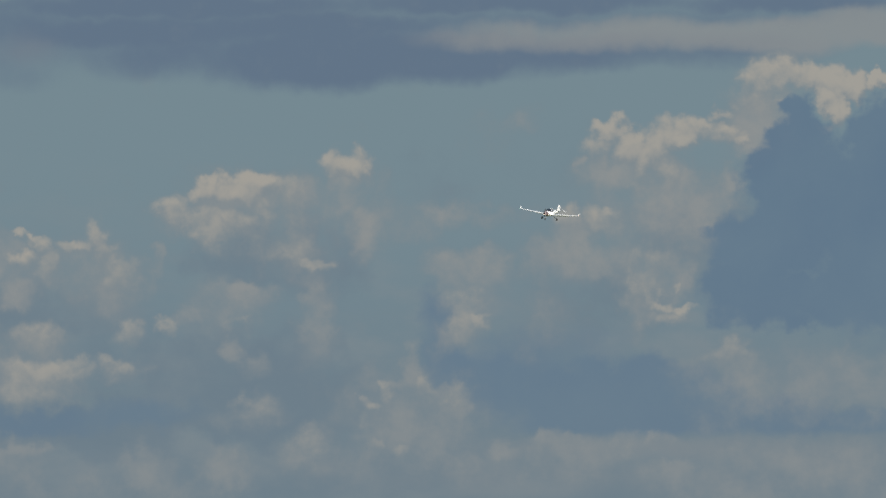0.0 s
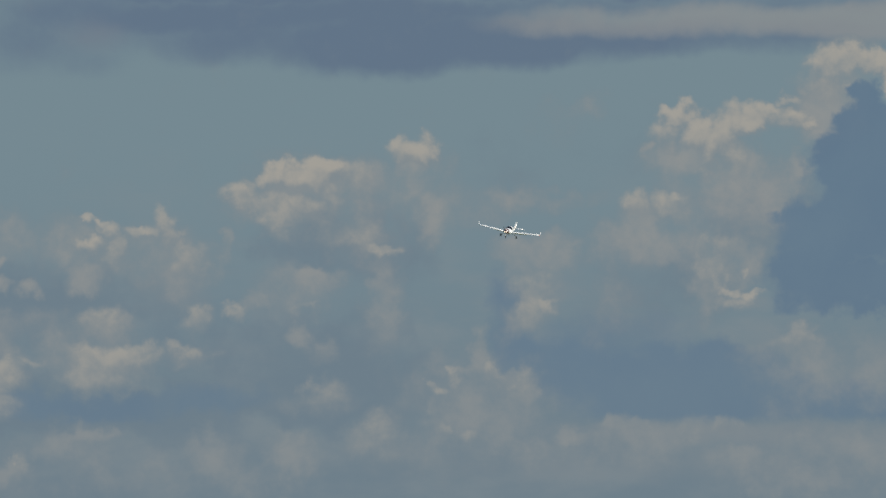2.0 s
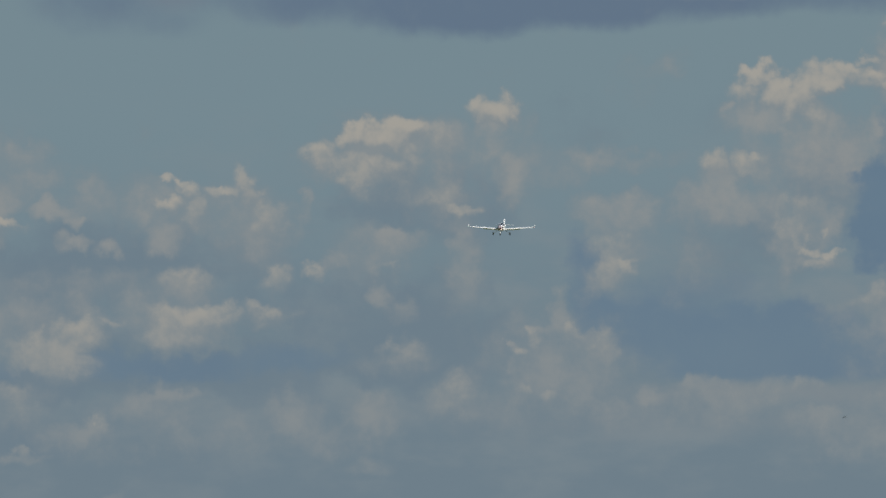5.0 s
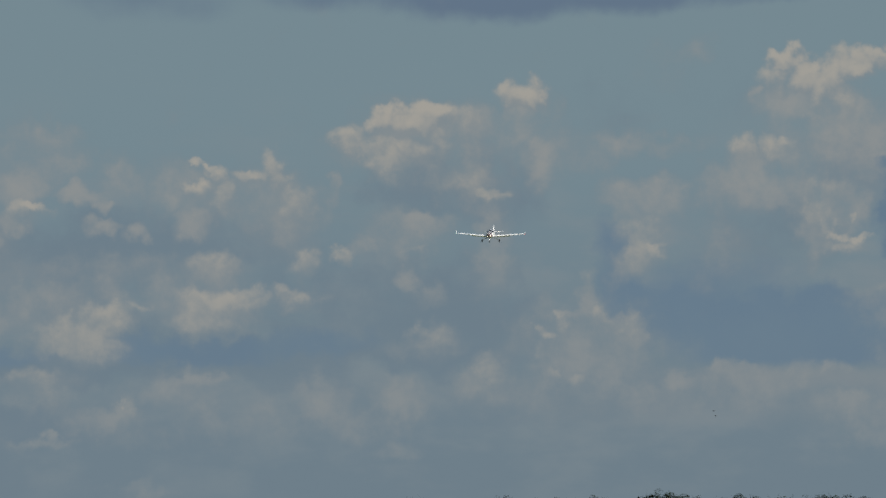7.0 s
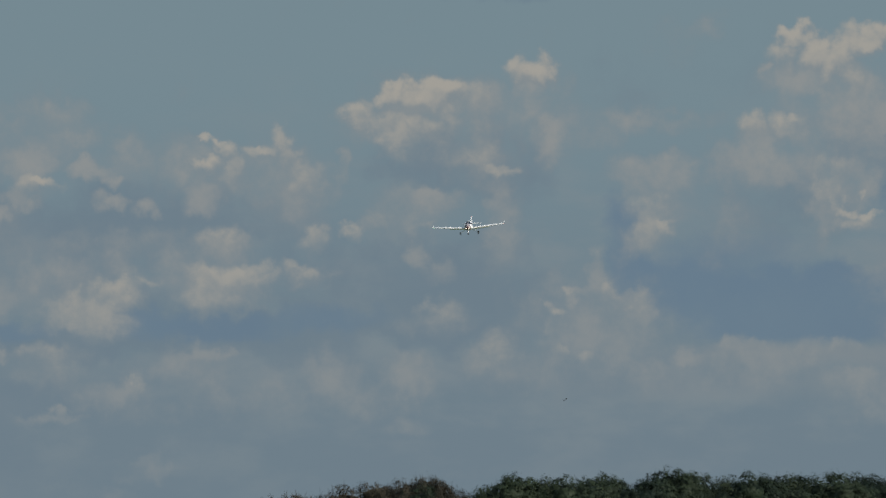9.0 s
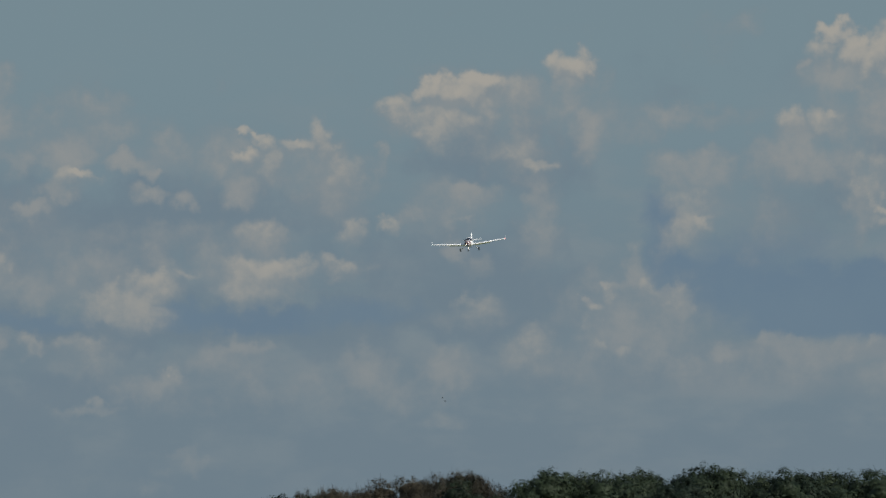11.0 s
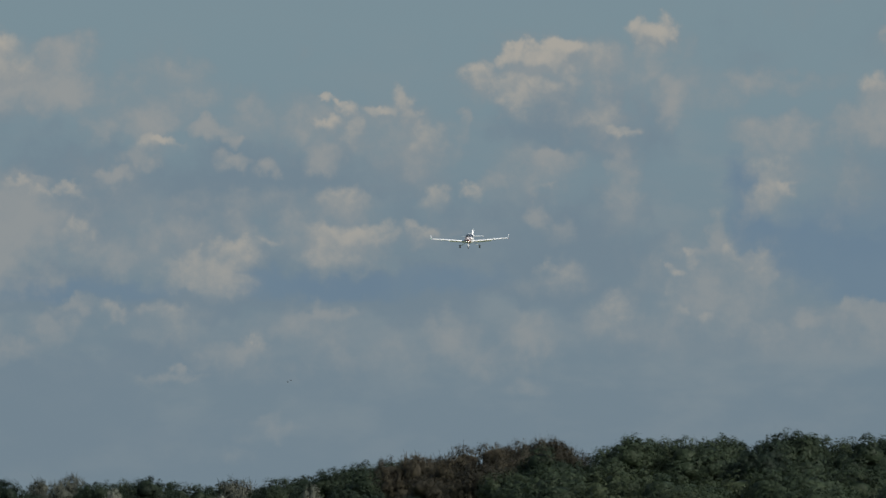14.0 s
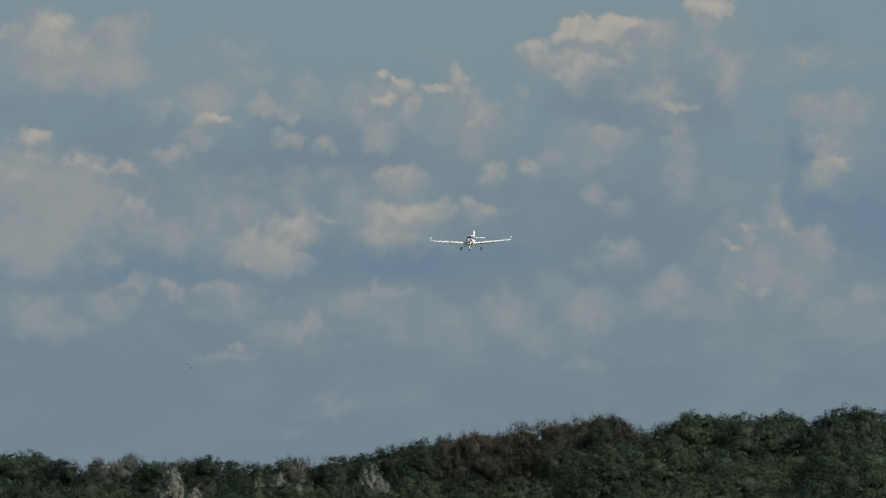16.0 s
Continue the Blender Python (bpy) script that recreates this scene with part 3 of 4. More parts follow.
# ---- the aeroplane: nose to -y, wings along x, origin at the wing ----
def aeroplane():
    plane = thing("light_aeroplane", "white low-wing two-seat light aeroplane descending with landing lights on", "aeroplane")
    body = part("fuselage", loft([oval(-2.5, 0.20, 0.20, -0.02), oval(-2.42, 0.34, 0.30, -0.03), oval(-2.1, 0.44, 0.36, -0.03),
                                  oval(-1.5, 0.52, 0.42, -0.02), oval(-0.7, 0.57, 0.46, 0.0), oval(0.2, 0.56, 0.46, 0.02),
                                  oval(1.2, 0.42, 0.38, 0.08), oval(2.4, 0.25, 0.26, 0.16), oval(3.6, 0.14, 0.19, 0.22),
                                  oval(4.5, 0.06, 0.12, 0.27)]), WHITE, plane)
    part("cowling_band", loft([oval(-2.46, 0.285, 0.265, -0.025), oval(-2.40, 0.36, 0.315, -0.03), oval(-2.12, 0.445, 0.364, -0.03),
                               oval(-2.05, 0.448, 0.368, -0.03)]), RED, body, "dark red nose cowling")
    for x in (-0.22, 0.22):
        part("air_intake", turned([(-2.475, 0.085), (-2.44, 0.095), (-2.38, 0.09)], (x, 0, 0.10), 'Y', 14), BLACK, body, "black cooling air intake")
    for x in (-0.15, 0.15):
        part("landing_light", turned([(-2.50, 0.03), (-2.48, 0.06), (-2.44, 0.065)], (x, 0, -0.14), 'Y', 14), LAMP, body, "bright warm landing light")
    canopy = part("canopy", loft([oval(-1.25, 0.30, 0.06, 0.36), oval(-0.95, 0.45, 0.26, 0.36), oval(-0.45, 0.52, 0.40, 0.38),
                                  oval(0.15, 0.50, 0.40, 0.38), oval(0.75, 0.38, 0.28, 0.38), oval(1.35, 0.15, 0.08, 0.38)]), GLASS, plane,
                  "dark tinted bubble canopy")
    hoop = bmesh.new()
    for i in range(12):
        a, b = math.pi * i / 12, math.pi * (i + 1) / 12
        rod((0.525 * math.cos(a), 0.25, 0.38 + 0.41 * math.sin(a)), (0.525 * math.cos(b), 0.25, 0.38 + 0.41 * math.sin(b)), 0.03, bm=hoop)
    part("canopy_frame", hoop, WHITE, canopy, "white canopy hoop")
    for side in (-1, 1):
        def station(x, chord, thick, y=0.0):
            return foil((side * x, -0.25 + y, -0.22 + 0.084 * x), chord, thick, 1)
        wing = part("wing", loft([station(0.3, 1.45, 0.17), station(1.4, 1.35, 0.165), station(3.2, 1.12, 0.16, 0.03),
                                  station(4.7, 0.86, 0.15, 0.08), station(4.98, 0.72, 0.14, 0.12)]), WHITE, plane)
        tip = [foil((side * (4.97 + 0.10 * k), -0.13 + 0.12 * k, 0.197 + 0.42 * k * k), 0.72 - 0.34 * k, 0.10, 1, k > 0.4) for k in (0, 0.35, 0.7, 1.0)]
        part("winglet", loft(tip), WHITE, wing, "upturned wing tip")
        part("navigation_light", turned([(side * 5.0, 0.02), (side * 5.04, 0.05), (side * 5.10, 0.02)], (0, -0.34, 0.20), 'X', 10),
             NAV_RED if side > 0 else NAV_GREEN, wing)
        flap = loft([[(side * x, y, z + 0.084 * x) for y, z in ((0.62 - 0.03 * x, -0.23), (0.66 - 0.03 * x, -0.19), (1.0 - 0.06 * x, -0.38), (0.98 - 0.06 * x, -0.41))]
                     for x in (0.7, 2.8)])
        part("flap", flap, WHITE, wing, "lowered landing flap", False)
        part("pitot_mast" if side < 0 else "tie_down", rod((side * 3.3, -0.1, 0.0), (side * 3.3, -0.12, -0.14), 0.02), STEEL, wing)
        part("tailplane", loft([foil((side * x, 4.3 + 0.06 * x, 0.46), 0.85 - 0.2 * x, 0.10, 1) for x in (0.02, 0.7, 1.42)]), WHITE, plane)
        leg = part("main_gear_leg", loft([[(side * x, y, z) for x, y, z in ((x0, 0.25, z0), (x0 + 0.02, 0.13, z0 + 0.03), (x0 + 0.04, 0.25, z0 + 0.05), (x0 + 0.02, 0.37, z0 + 0.03))]
                                          for x0, z0 in ((0.45, -0.38), (0.85, -0.58), (1.15, -0.78), (1.2, -0.84))]), WHITE, plane)
        wheel = part("wheel", turned([(-0.05, 0.10), (0.0, 0.12), (0.05, 0.10)], (side * 1.27, 0.25, -0.84)), STEEL, plane)
        part("tyre", turned([(-0.075, 0.12), (-0.085, 0.17), (-0.05, 0.215), (0.05, 0.215), (0.085, 0.17), (0.075, 0.12)], (side * 1.27, 0.25, -0.84)),
             RUBBER, wheel, "black rubber tyre")
    fin = part("fin", loft([foil((0, 4.2 + 0.36 * k, 0.25 + 1.15 * k), 1.15 - 0.5 * k, 0.09, 1, True) for k in (0, 0.3, 0.7, 0.95, 1.0)]), WHITE, plane)
    part("rudder", loft([[(x, 4.72 + 0.36 * k + dy * (1 - 0.3 * k), 0.3 + 1.1 * k) for x, dy in ((-0.035, 0.06), (0.035, 0.06), (0.008, 0.42), (-0.008, 0.42))]
                         for k in (0, 0.95)]), WHITE, fin, "", False)
    part("beacon", turned([(4.46, 0.01), (4.5, 0.022), (4.55, 0.01)], (0, 0, 1.405), 'Y', 10), NAV_RED, fin, "red anti-collision light")
    part("nose_gear_leg", rod((0, -1.75, -0.35), (0, -2.0, -0.86), 0.055, 0.05), WHITE, plane, "white nose gear strut")
    nose_wheel = part("nose_wheel", turned([(-0.05, 0.09), (0.0, 0.1), (0.05, 0.09)], (0, -2.02, -0.93)), STEEL, plane)
    part("tyre", turned([(-0.06, 0.10), (-0.07, 0.14), (-0.04, 0.175), (0.04, 0.175), (0.07, 0.14), (0.06, 0.10)], (0, -2.02, -0.93)), RUBBER, nose_wheel)
    part("wheel_fork", loft([[(x, y, z) for x, y, z in ((-0.1, -2.08, z0), (0.1, -2.08, z0), (0.1, -1.9, z0), (-0.1, -1.9, z0))] for z0 in (-0.73, -0.77)]),
         WHITE, nose_wheel)
    part("exhaust_pipe", rod((0.18, -1.9, -0.36), (0.20, -1.6, -0.50), 0.04), STEEL, plane)
    part("antenna", rod((0, 1.0, 0.44), (0, 1.15, 0.80), 0.015, 0.006), BLACK, plane)

    propeller = new("propeller")
    propeller.parent = plane
    tagged(propeller, "spinning two-blade propeller")
    part("spinner", turned([(-0.30, 0.02), (-0.22, 0.09), (-0.1, 0.155), (0.0, 0.19), (0.03, 0.19)], (0, 0, 0), 'Y'), RED, propeller, "red spinner")
    for sign in (-1, 1):
        rings = []
        for r, chord, twist in ((0.12, 0.07, 60), (0.35, 0.13, 42), (0.6, 0.12, 28), (0.82, 0.07, 20)):
            c, s = math.cos(radians(twist)), math.sin(radians(twist))
            rings.append([(sign * (u * c - v * s), -0.06 + u * s + v * c, sign * r) for u, v in ((-chord / 2, 0), (0, 0.012), (chord / 2, 0), (0, -0.012))])
        part("blade", loft(rings), BLACK, propeller, "dark propeller blade")
    return plane, propeller


plane, propeller = aeroplane()


# ---- the wood ----
def lump_shape():
    """Points and triangles of a small ball."""
    bm = bmesh.new()
    bmesh.ops.create_icosphere(bm, subdivisions=2, radius=1)
    ball = np.array([v.co for v in bm.verts])
    tris = np.array([[v.index for v in f.verts] for f in bm.faces])
    bm.free()
    return ball, tris


def unit(rows):
    return rows / (np.linalg.norm(rows, axis=1)[:, None] + 1e-6)


def leaf_mesh(name, rng, lobes, radii, clumps, leaves, clump, size, tall, mat, upright=0.0, twigs=0):
    """A crown: lobes, each set with clumps, each clump a spray of small bent leaves; dense shade inside; bare twigs on top."""
    mid = lobes.mean(axis=0)
    pick = rng.choice(len(radii), clumps, p=radii ** 2 / (radii ** 2).sum())
    way = unit(unit(rng.normal(size=(clumps, 3))) + 0.5 * unit(lobes[pick] - mid) + np.array((0, 0, 0.2)))
    spots = lobes[pick] + way * (radii[pick] * (0.70 + 0.45 * rng.random(clumps)))[:, None] * np.array((1, 1, tall))
    wide = clump * (0.6 + 0.8 * rng.random(clumps))
    count = clumps * leaves
    own = np.repeat(np.arange(clumps), leaves)
    out = unit(unit(rng.normal(size=(count, 3))) + 0.55 * way[own] + np.array((0, 0, 0.15)))
    at = spots[own] + out * (wide[own] * (0.5 + 0.6 * rng.random(count)))[:, None] * np.array((1, 1, 1 + upright))
    face = unit(0.8 * out + 0.6 * way[own] + 0.3 * unit(spots[own] - mid) + 0.2 * rng.normal(size=(count, 3)))
    side = unit(np.cross(face, rng.normal(size=(count, 3)) + np.array((0, 0, 3 * upright))))
    ahead = np.cross(side, face)
    s = size * (0.55 + 0.9 * rng.random(count))[:, None]
    long = s * (1.2 + upright)
    blades = np.stack((at - ahead * long + side * s * 0.8, at - ahead * long - side * s * 0.8, at + ahead * long), axis=1)
    verts = [blades.reshape(-1, 3)]
    round_off = unit(0.8 * out + 0.6 * way[own] + 0.3 * unit(spots[own] - mid))
    normals = [np.repeat(round_off, 3, axis=0)]
    faces = np.arange(3 * count).reshape(-1, 3).tolist()
    start = 3 * count
    ball, tris = lump_shape()
    for c, radius in zip(lobes, radii):
        rough = 1 + 0.12 * rng.normal(size=(len(ball), 1))
        verts.append(c + ball * rough * radius * 0.6 * np.array((1, 1, tall)))
        normals.append(ball)
        faces += (tris + start).tolist()
        start += len(ball)
    if twigs:
        high = np.argsort(-spots[:, 2])[:clumps // 3]
        foot = spots[rng.choice(high, twigs)]
        lean = rng.normal(size=(twigs, 3)) * 0.3 + np.array((0, 0, 0.9)) + 0.5 * unit(foot - mid)
        tip = foot + lean * (0.3 + 0.35 * rng.random(twigs))[:, None]
        thick = np.array((0.02, 0, 0))
        verts.append(np.stack((foot - thick, foot + thick, tip + thick * 0.3, tip - thick * 0.3), axis=1).reshape(-1, 3))
        normals.append(np.repeat(unit(lean), 4, axis=0))
        faces += (start + np.arange(4 * twigs).reshape(-1, 4)).tolist()
    mesh = bpy.data.meshes.new(name)
    mesh.from_pydata(np.concatenate(verts).tolist(), [], faces)
    # leaves shade as the rounded sprays that they make up
    mesh.shade_smooth()
    mesh.normals_split_custom_set_from_vertices(np.concatenate(normals).tolist())
    mesh.materials.append(mat)
    return mesh


TREES = {
    "oak": ("oak", "dark green broadleaved tree in full leaf in the wood", OAK_LEAF, 16.0, 9.0),
    "birch": ("lime", "lighter green broadleaved tree in full leaf in the wood", BIRCH_LEAF, 16.0, 9.0),
    "copper": ("copper_beech", "reddish-brown broadleaved tree turning in autumn", COPPER_LEAF, 16.0, 9.0),
    "broad": ("maple", "broad low dark green tree in full leaf at the wood's edge", OAK_LEAF, 11.5, 10.0),
    "light": ("field_maple", "broad low light green tree in full leaf at the wood's edge", BIRCH_LEAF, 11.0, 9.0),
    "bare": ("ash", "thin grey-green tree with bare twigs on top", GREY_LEAF, 15.0, 7.0),
    "willow": ("willow", "pale silvery willow with upright plumes at the wood's edge", WILLOW_LEAF, 12.0, 4.6),
}


def make_tree(kind, seed):
    """One tree of a kind, standing at the origin: trunk, limbs and crown."""
    rng = np.random.default_rng(seed)
    name, label, mat, h, w = TREES[kind]
    tree = thing(name, label, "tree", "trees of the wood")
    base = 0.22 * h
    mid_z, rz, rx = (h + base) / 2, (h - base) / 2, w / 2
    # lobes, clumps, leaves to a clump, clump's and leaf's size, uprightness, twigs
    n, clumps, leaves, clump, size, upright, twigs = {
        "oak": (26, 1000, 24, 0.44, 0.075, 0.0, 30), "birch": (30, 1000, 24, 0.40, 0.072, 0.0, 60),
        "broad": (30, 1100, 24, 0.42, 0.072, 0.0, 20), "light": (30, 1100, 24, 0.38, 0.07, 0.0, 30),
        "copper": (34, 1500, 18, 0.30, 0.055, 0.6, 420), "bare": (24, 900, 15, 0.24, 0.05, 0.7, 420),
        "willow": (14, 650, 20, 0.16, 0.05, 1.6, 80)}[kind]
    way = unit(rng.normal(size=(n, 3)))
    way[:, 2] = np.abs(way[:, 2]) * np.where(rng.random(n) < 0.72, 1, -1)
    depth = 0.66 * rng.random(n) ** 0.35
    radii = w * (0.12 + 0.07 * rng.random(n))
    tall = 1.0
    if kind == "willow":
        radii, tall = w * (0.10 + 0.06 * rng.random(n)), 2.4
    lobes = np.stack((way[:, 0] * depth * rx, way[:, 1] * depth * rx, mid_z + way[:, 2] * depth * rz), axis=1)
    lobes[:, 2] += rng.normal(size=n) * 0.02 * h
    lobes[:, 2] += h - 0.3 - (lobes[:, 2] + radii * tall).max()
    crown = new("crown", leaf_mesh("crown", rng, lobes, radii, clumps, leaves, clump, size, tall, mat, upright, twigs))
    crown.parent = tree
    part("trunk", rod((0, 0, -0.2), (0.1, 0.05, 0.72 * h), 0.022 * h, 0.008 * h), BARK, tree, "brown bark")
    for k in range(5):
        a = k * 1.257 + rng.random()
        foot = 0.25 * h + 0.07 * h * k
        part("limb", rod((0, 0, foot), (0.3 * w * math.cos(a), 0.3 * w * math.sin(a), foot + 0.22 * h), 0.009 * h, 0.003 * h, 6), BARK, tree)
    return tree


STOCK = {kind: [make_tree(kind, 11 * i + 3) for i in range(many)]
         for kind, many in (("oak", 3), ("birch", 3), ("broad", 3), ("light", 2), ("copper", 3), ("bare", 2), ("willow", 2))}
PLANTED = {kind: 0 for kind in STOCK}


def plant(kind, x, y, height, width):
    """Plants a tree of a kind at x, y with that height and a crown about that wide."""
    i = PLANTED[kind]
    PLANTED[kind] += 1
    _, _, _, h, w = TREES[kind]
    tall = height / h
    wide = min(max(1.4 * width / w, 0.85 * tall), 1.2 * tall)
    m = pose(x, y, 0, 0, 0, (i * 137.5) % 360) @ Matrix.Diagonal((wide, wide, tall, 1))
    stock = STOCK[kind][i % len(STOCK[kind])]
    if i < len(STOCK[kind]):
        stock.matrix_basis = m
    else:
        grow = stock.scale
        copy_thing(stock, m @ Matrix.Diagonal((1 / grow.x, 1 / grow.y, 1 / grow.z, 1)))


plant("oak", -51.9, 1260, 15.8, 10.7)
plant("oak", -46.5, 1250, 14.7, 7.5)
plant("bare", -41.5, 1260, 15.2, 7.6)
plant("oak", -35.9, 1240, 14.3, 8.1)
plant("oak", -30.8, 1260, 15.1, 9.5)
plant("birch", -25.1, 1250, 14.2, 8.1)
plant("bare", -20.4, 1240, 14.6, 8.1)
plant("oak", -15.9, 1230, 14.7, 6.8)
plant("oak", -10.4, 1200, 15.4, 10.2)
plant("oak", -5.2, 1190, 16.0, 8.3)
plant("copper", -0.7, 1160, 16.3, 8.7)
plant("copper", 3.6, 1150, 17.1, 9.2)
plant("copper", 8.2, 1150, 17.5, 8.6)
plant("copper", 11.4, 1140, 17.8, 7.4)
plant("copper", 14.6, 1130, 17.2, 6.2)
plant("copper", -0.2, 1120, 13.8, 9.5)
plant("copper", 5.4, 1110, 14.5, 9.5)
plant("light", -47.5, 1180, 12.5, 10.1)
plant("broad", -41.3, 1190, 12.3, 8.9)
plant("light", -35.4, 1180, 11.8, 8.9)
plant("broad", -30.0, 1190, 12.0, 8.9)
plant("broad", -24.4, 1180, 11.5, 8.9)
plant("broad", -17.8, 1170, 11.8, 8.8)
plant("light", -12.4, 1160, 12.2, 8.7)
plant("broad", -6.8, 1150, 12.7, 9.2)
plant("oak", -1.8, 1110, 11.6, 8.3)
plant("oak", 18.2, 1060, 16.8, 8.5)
plant("birch", 22.1, 1070, 16.7, 8.0)
plant("oak", 25.6, 1060, 16.7, 8.5)
plant("birch", 29.3, 1070, 17.0, 7.5)
plant("oak", 30.9, 1050, 16.2, 6.3)
plant("oak", 34.0, 1060, 17.3, 9.0)
plant("birch", 38.1, 1070, 17.0, 8.6)
plant("oak", 41.6, 1060, 17.0, 9.0)
plant("birch", 45.7, 1070, 16.8, 8.6)
plant("oak", 49.3, 1060, 17.0, 9.0)
plant("oak", 54.0, 1070, 16.8, 9.7)
plant("birch", 58.3, 1060, 16.8, 9.0)
plant("birch", 11.2, 1060, 16.0, 8.6)
plant("birch", 7.8, 1055, 13.6, 6.4)
plant("broad", 11.6, 1020, 13.5, 10.2)
plant("light", 16.7, 1020, 13.6, 9.7)
plant("broad", 22.1, 1010, 13.0, 10.1)
plant("light", 28.0, 1020, 13.2, 9.7)
plant("broad", 33.0, 1010, 13.5, 10.1)
plant("light", 38.7, 1020, 13.5, 9.7)
plant("broad", 44.4, 1010, 13.2, 10.1)
plant("light", 51.0, 1020, 13.3, 10.2)
plant("light", -33.7, 1000, 9.4, 6.5)
plant("light", -30.7, 990, 9.0, 5.5)
plant("broad", -36.7, 1000, 8.7, 7.5)
plant("broad", -40.2, 1000, 8.8, 7.5)
plant("light", -17.8, 980, 9.6, 6.9)
plant("broad", -12.9, 980, 9.1, 5.9)
plant("light", -6.3, 980, 10.0, 7.4)
plant("broad", -1.9, 980, 9.5, 6.9)
plant("light", 2.8, 970, 9.9, 8.3)
plant("broad", -22.5, 990, 8.9, 6.4)
plant("willow", -27.3, 1000, 11.2, 3.8)
plant("willow", -17.8, 1000, 10.6, 4.0)
plant("willow", -9.7, 990, 11.5, 4.0)
plant("willow", -19.7, 1000, 10.2, 2.5)
plant("copper", 1.0, 1170, 16.1, 8.8)
plant("oak", 20.5, 1085, 16.8, 7.6)
plant("birch", 24.4, 1085, 16.7, 7.6)
plant("oak", 27.9, 1085, 16.8, 7.6)
plant("birch", 33.1, 1085, 16.9, 7.6)
plant("oak", 36.8, 1085, 17.0, 7.6)
plant("birch", 40.7, 1085, 16.9, 7.6)
plant("oak", 44.6, 1085, 16.9, 7.6)
plant("oak", 48.5, 1085, 17.0, 7.6)
plant("birch", 52.6, 1085, 16.9, 7.6)
plant("oak", -50.2, 1280, 15.5, 8.3)
plant("birch", -44.7, 1270, 14.4, 7.6)
plant("oak", -39.5, 1275, 14.6, 7.7)
plant("birch", -34.2, 1280, 14.9, 8.3)
plant("oak", -28.3, 1275, 14.7, 8.3)
plant("oak", -23.1, 1270, 14.4, 7.6)
plant("oak", -13.2, 1240, 15.0, 7.5)
plant("birch", -7.8, 1215, 15.8, 7.9)
plant("oak", -3.1, 1190, 16.1, 7.8)
plant("light", 10.3, 930, 11.6, 9.3)
plant("broad", 16.4, 930, 9.6, 7.9)
plant("light", 20.6, 940, 10.9, 9.4)
plant("broad", 26.2, 930, 9.9, 8.9)
plant("broad", 32.1, 940, 11.0, 9.4)
plant("light", 37.1, 930, 9.7, 8.9)
plant("broad", 42.7, 940, 11.1, 9.4)
plant("light", 47.9, 930, 9.9, 9.3)
plant("broad", 13.0, 905, 9.2, 5.9)
plant("light", 22.8, 905, 8.4, 6.8)
plant("broad", 28.4, 905, 8.3, 6.8)
plant("light", 33.9, 905, 8.5, 6.8)
plant("broad", 38.9, 905, 8.4, 6.8)
plant("copper", 9.4, 1120, 16.0, 8.4)
plant("copper", 5.6, 1135, 15.6, 7.6)
# the wood goes on to both sides
for k in range(3):
    plant("oak" if k % 3 else "birch", -52 - 7.5 * k, 1120 + 60 * math.sin(2.3 * k), 14.5 + 1.5 * math.sin(1.7 * k), 7.0)
    plant("oak" if k % 3 != 1 else "birch", 74 + 7.5 * k, 1040 + 40 * math.sin(2.9 * k), 16.0 + 1.2 * math.sin(2.1 * k), 7.5)


# ---- two birds that cross far off ----
def bird():
    """A small dark bird, beak to -x."""
    b = thing("bird", "small dark bird flying past over the wood", "bird", "birds")
    part("body", turned([(-0.13, 0.008), (-0.10, 0.03), (-0.03, 0.05), (0.06, 0.04), (0.14, 0.012), (0.22, 0.02)], (0, 0, 0), 'X', 10), BLACK, b)
    for side in (-1, 1):
        part("wing", loft([[(x0 - c / 2, side * y, z), (x0, side * y, z + 0.01), (x0 + c / 2, side * y, z), (x0, side * y, z - 0.01)]
                           for x0, c, y, z in ((-0.02, 0.13, 0.02, 0.02), (-0.04, 0.12, 0.14, 0.09), (0.03, 0.05, 0.27, 0.11))]), BLACK, b)
    for p in b.children:
        p.data.transform(Matrix.Scale(0.6, 4))
    return b


birds = [bird(), bird()]


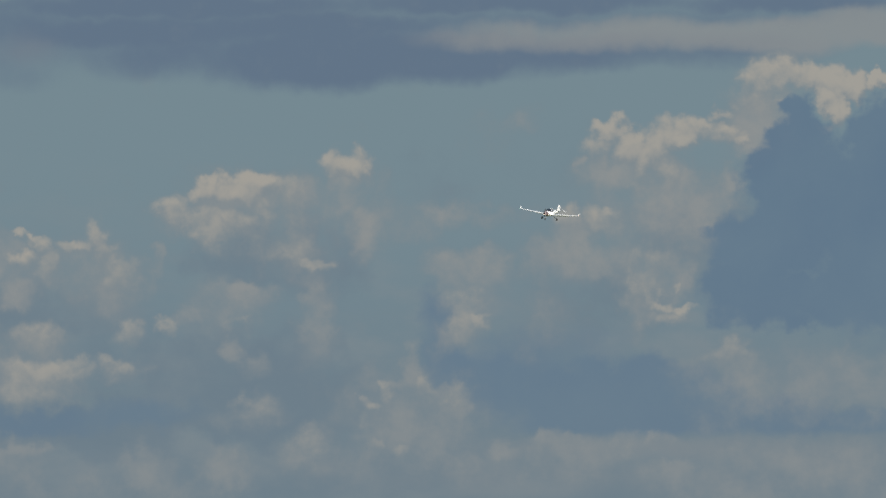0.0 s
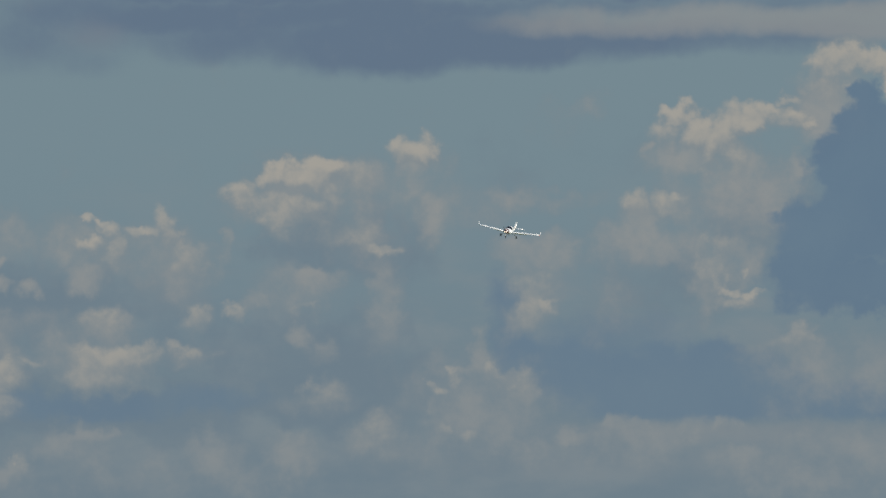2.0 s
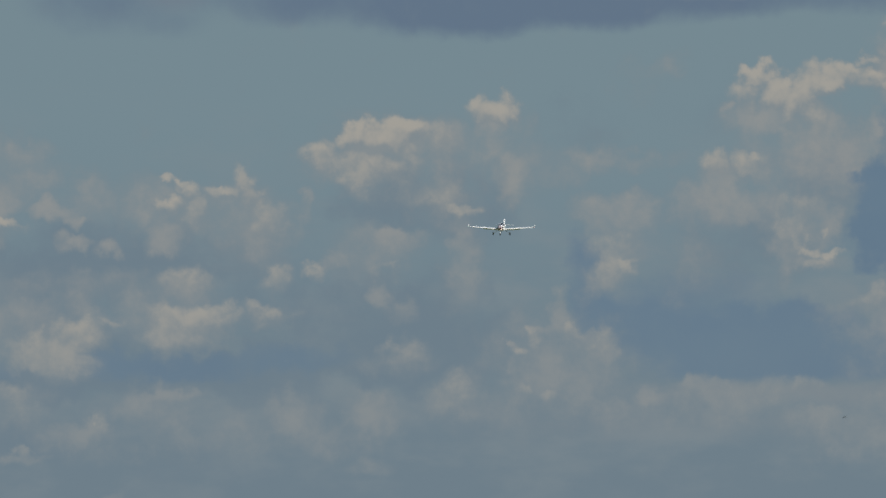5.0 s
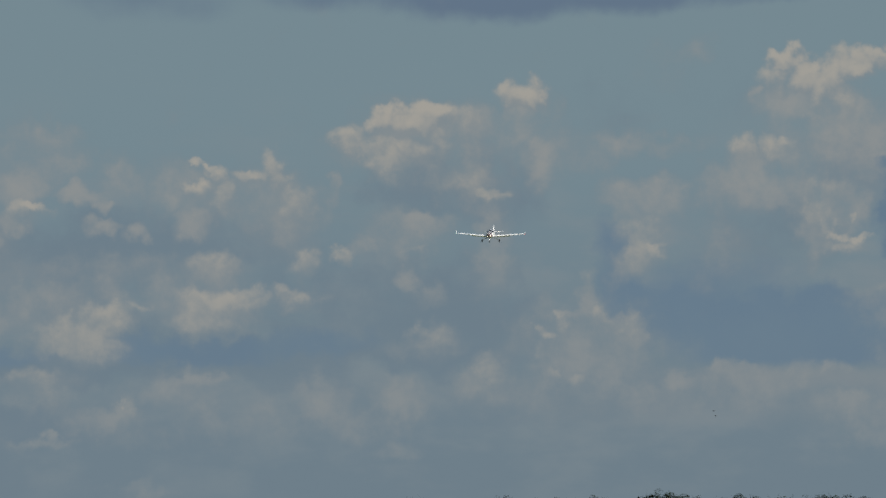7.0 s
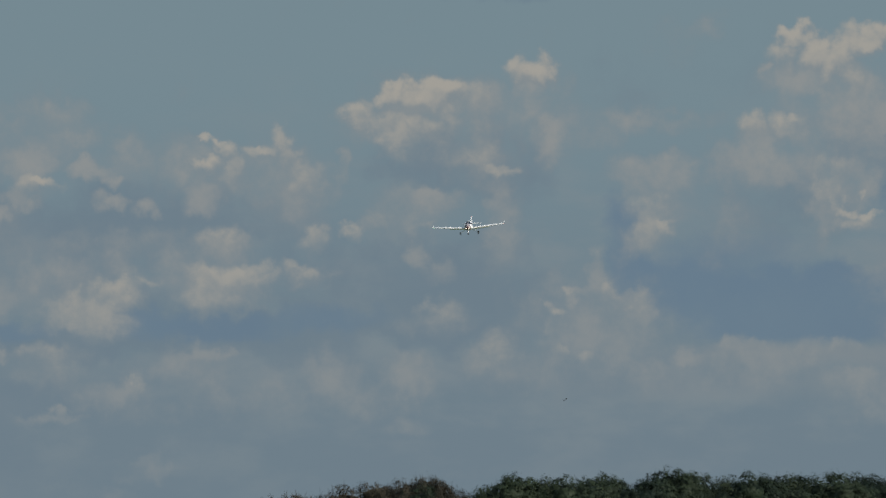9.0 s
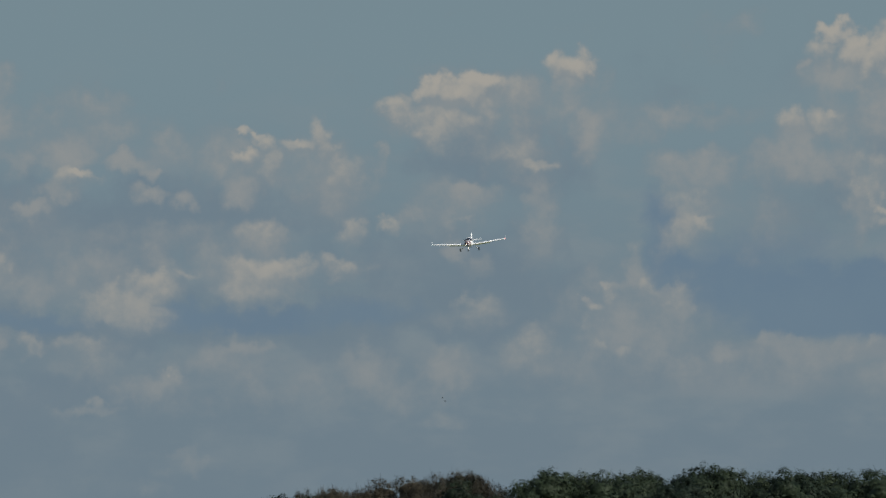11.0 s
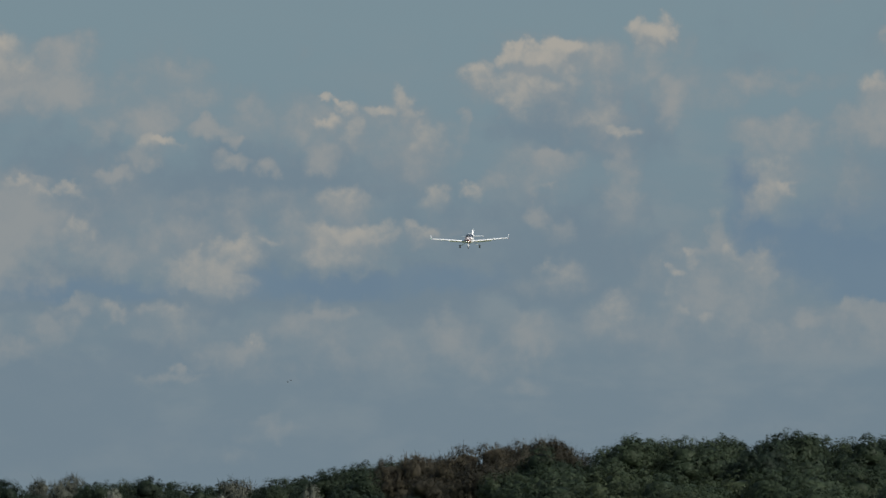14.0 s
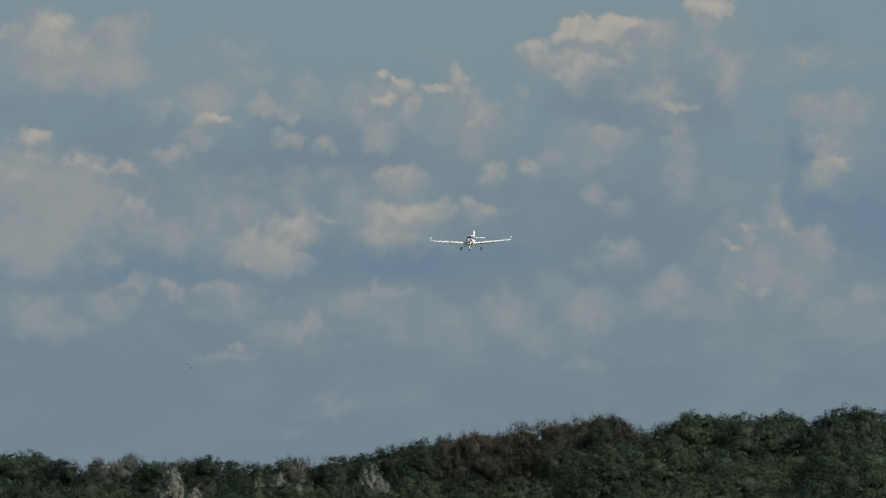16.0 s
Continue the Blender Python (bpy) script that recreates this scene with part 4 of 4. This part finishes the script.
# ---- what moves ----
# seconds, x, y, z, bank, heading in degrees
FLIGHT = (
    (0.0, 70.13, 1841.4, 85.86, 8.4, -19.2), (0.5, 64.68, 1828.1, 83.79, 8.0, -18.0),
    (1.0, 59.54, 1814.8, 82.06, 8.5, -15.9), (1.5, 54.96, 1801.5, 80.27, 9.5, -13.9),
    (2.0, 50.88, 1788.2, 78.42, 11.0, -12.6), (2.5, 47.41, 1774.8, 76.81, 7.5, -11.5),
    (3.0, 44.46, 1761.4, 75.08, 6.3, -9.9), (3.5, 41.71, 1748.0, 73.73, 4.2, -8.7),
    (4.0, 39.39, 1734.6, 71.98, 2.2, -7.8), (4.5, 37.30, 1721.2, 70.64, 1.5, -6.7),
    (7.0, 28.41, 1654.0, 63.99, 1.2, -6.0), (7.5, 27.03, 1640.5, 62.65, -0.3, -5.9),
    (8.0, 25.70, 1627.1, 61.60, -1.0, -5.9), (8.5, 24.57, 1613.6, 60.61, -3.2, -5.9),
    (9.0, 23.07, 1600.1, 59.72, -3.4, -5.8), (11.5, 15.42, 1532.9, 53.53, -5.2, -6.0),
    (12.0, 13.55, 1519.4, 52.39, -4.4, -5.9), (12.5, 11.56, 1506.0, 51.21, -0.6, -5.8),
    (13.0, 9.57, 1492.5, 50.21, -2.8, -5.7), (13.5, 7.63, 1479.0, 49.18, -2.6, -5.6),
    (14.0, 5.52, 1465.6, 48.05, -0.6, -5.5), (14.5, 3.62, 1452.1, 46.96, 0.1, -5.4),
    (15.0, 1.74, 1438.6, 45.66, 1.2, -5.3), (15.5, 0.05, 1425.2, 44.50, -0.2, -5.2),
    (16.0, -1.73, 1411.7, 43.24, -0.4, -5.1),
)


# start at 0 s and speed, across and up, of the birds
BIRD_START, BIRD_RATE = (86.1, 26.10), (-7.034, -0.372)


def motions():
    walk(plane, [(t, pose(x, y, z, 2.2, bank, heading)) for t, x, y, z, bank, heading in FLIGHT])
    for k, b in enumerate(birds):
        walk(b, [(t, pose(BIRD_START[0] + BIRD_RATE[0] * t + 0.25 * k, 1000 + 2 * k, BIRD_START[1] + BIRD_RATE[1] * t - 0.1 * k + 0.3 * math.sin(1.3 * t + k),
                           0, 4 * math.sin(2 * t), 0)) for t in range(17)])
    walk(propeller, [(k / 10, pose(0, -2.5, -0.02, 0, 70 * k, 0)) for k in range(161)])


motions()
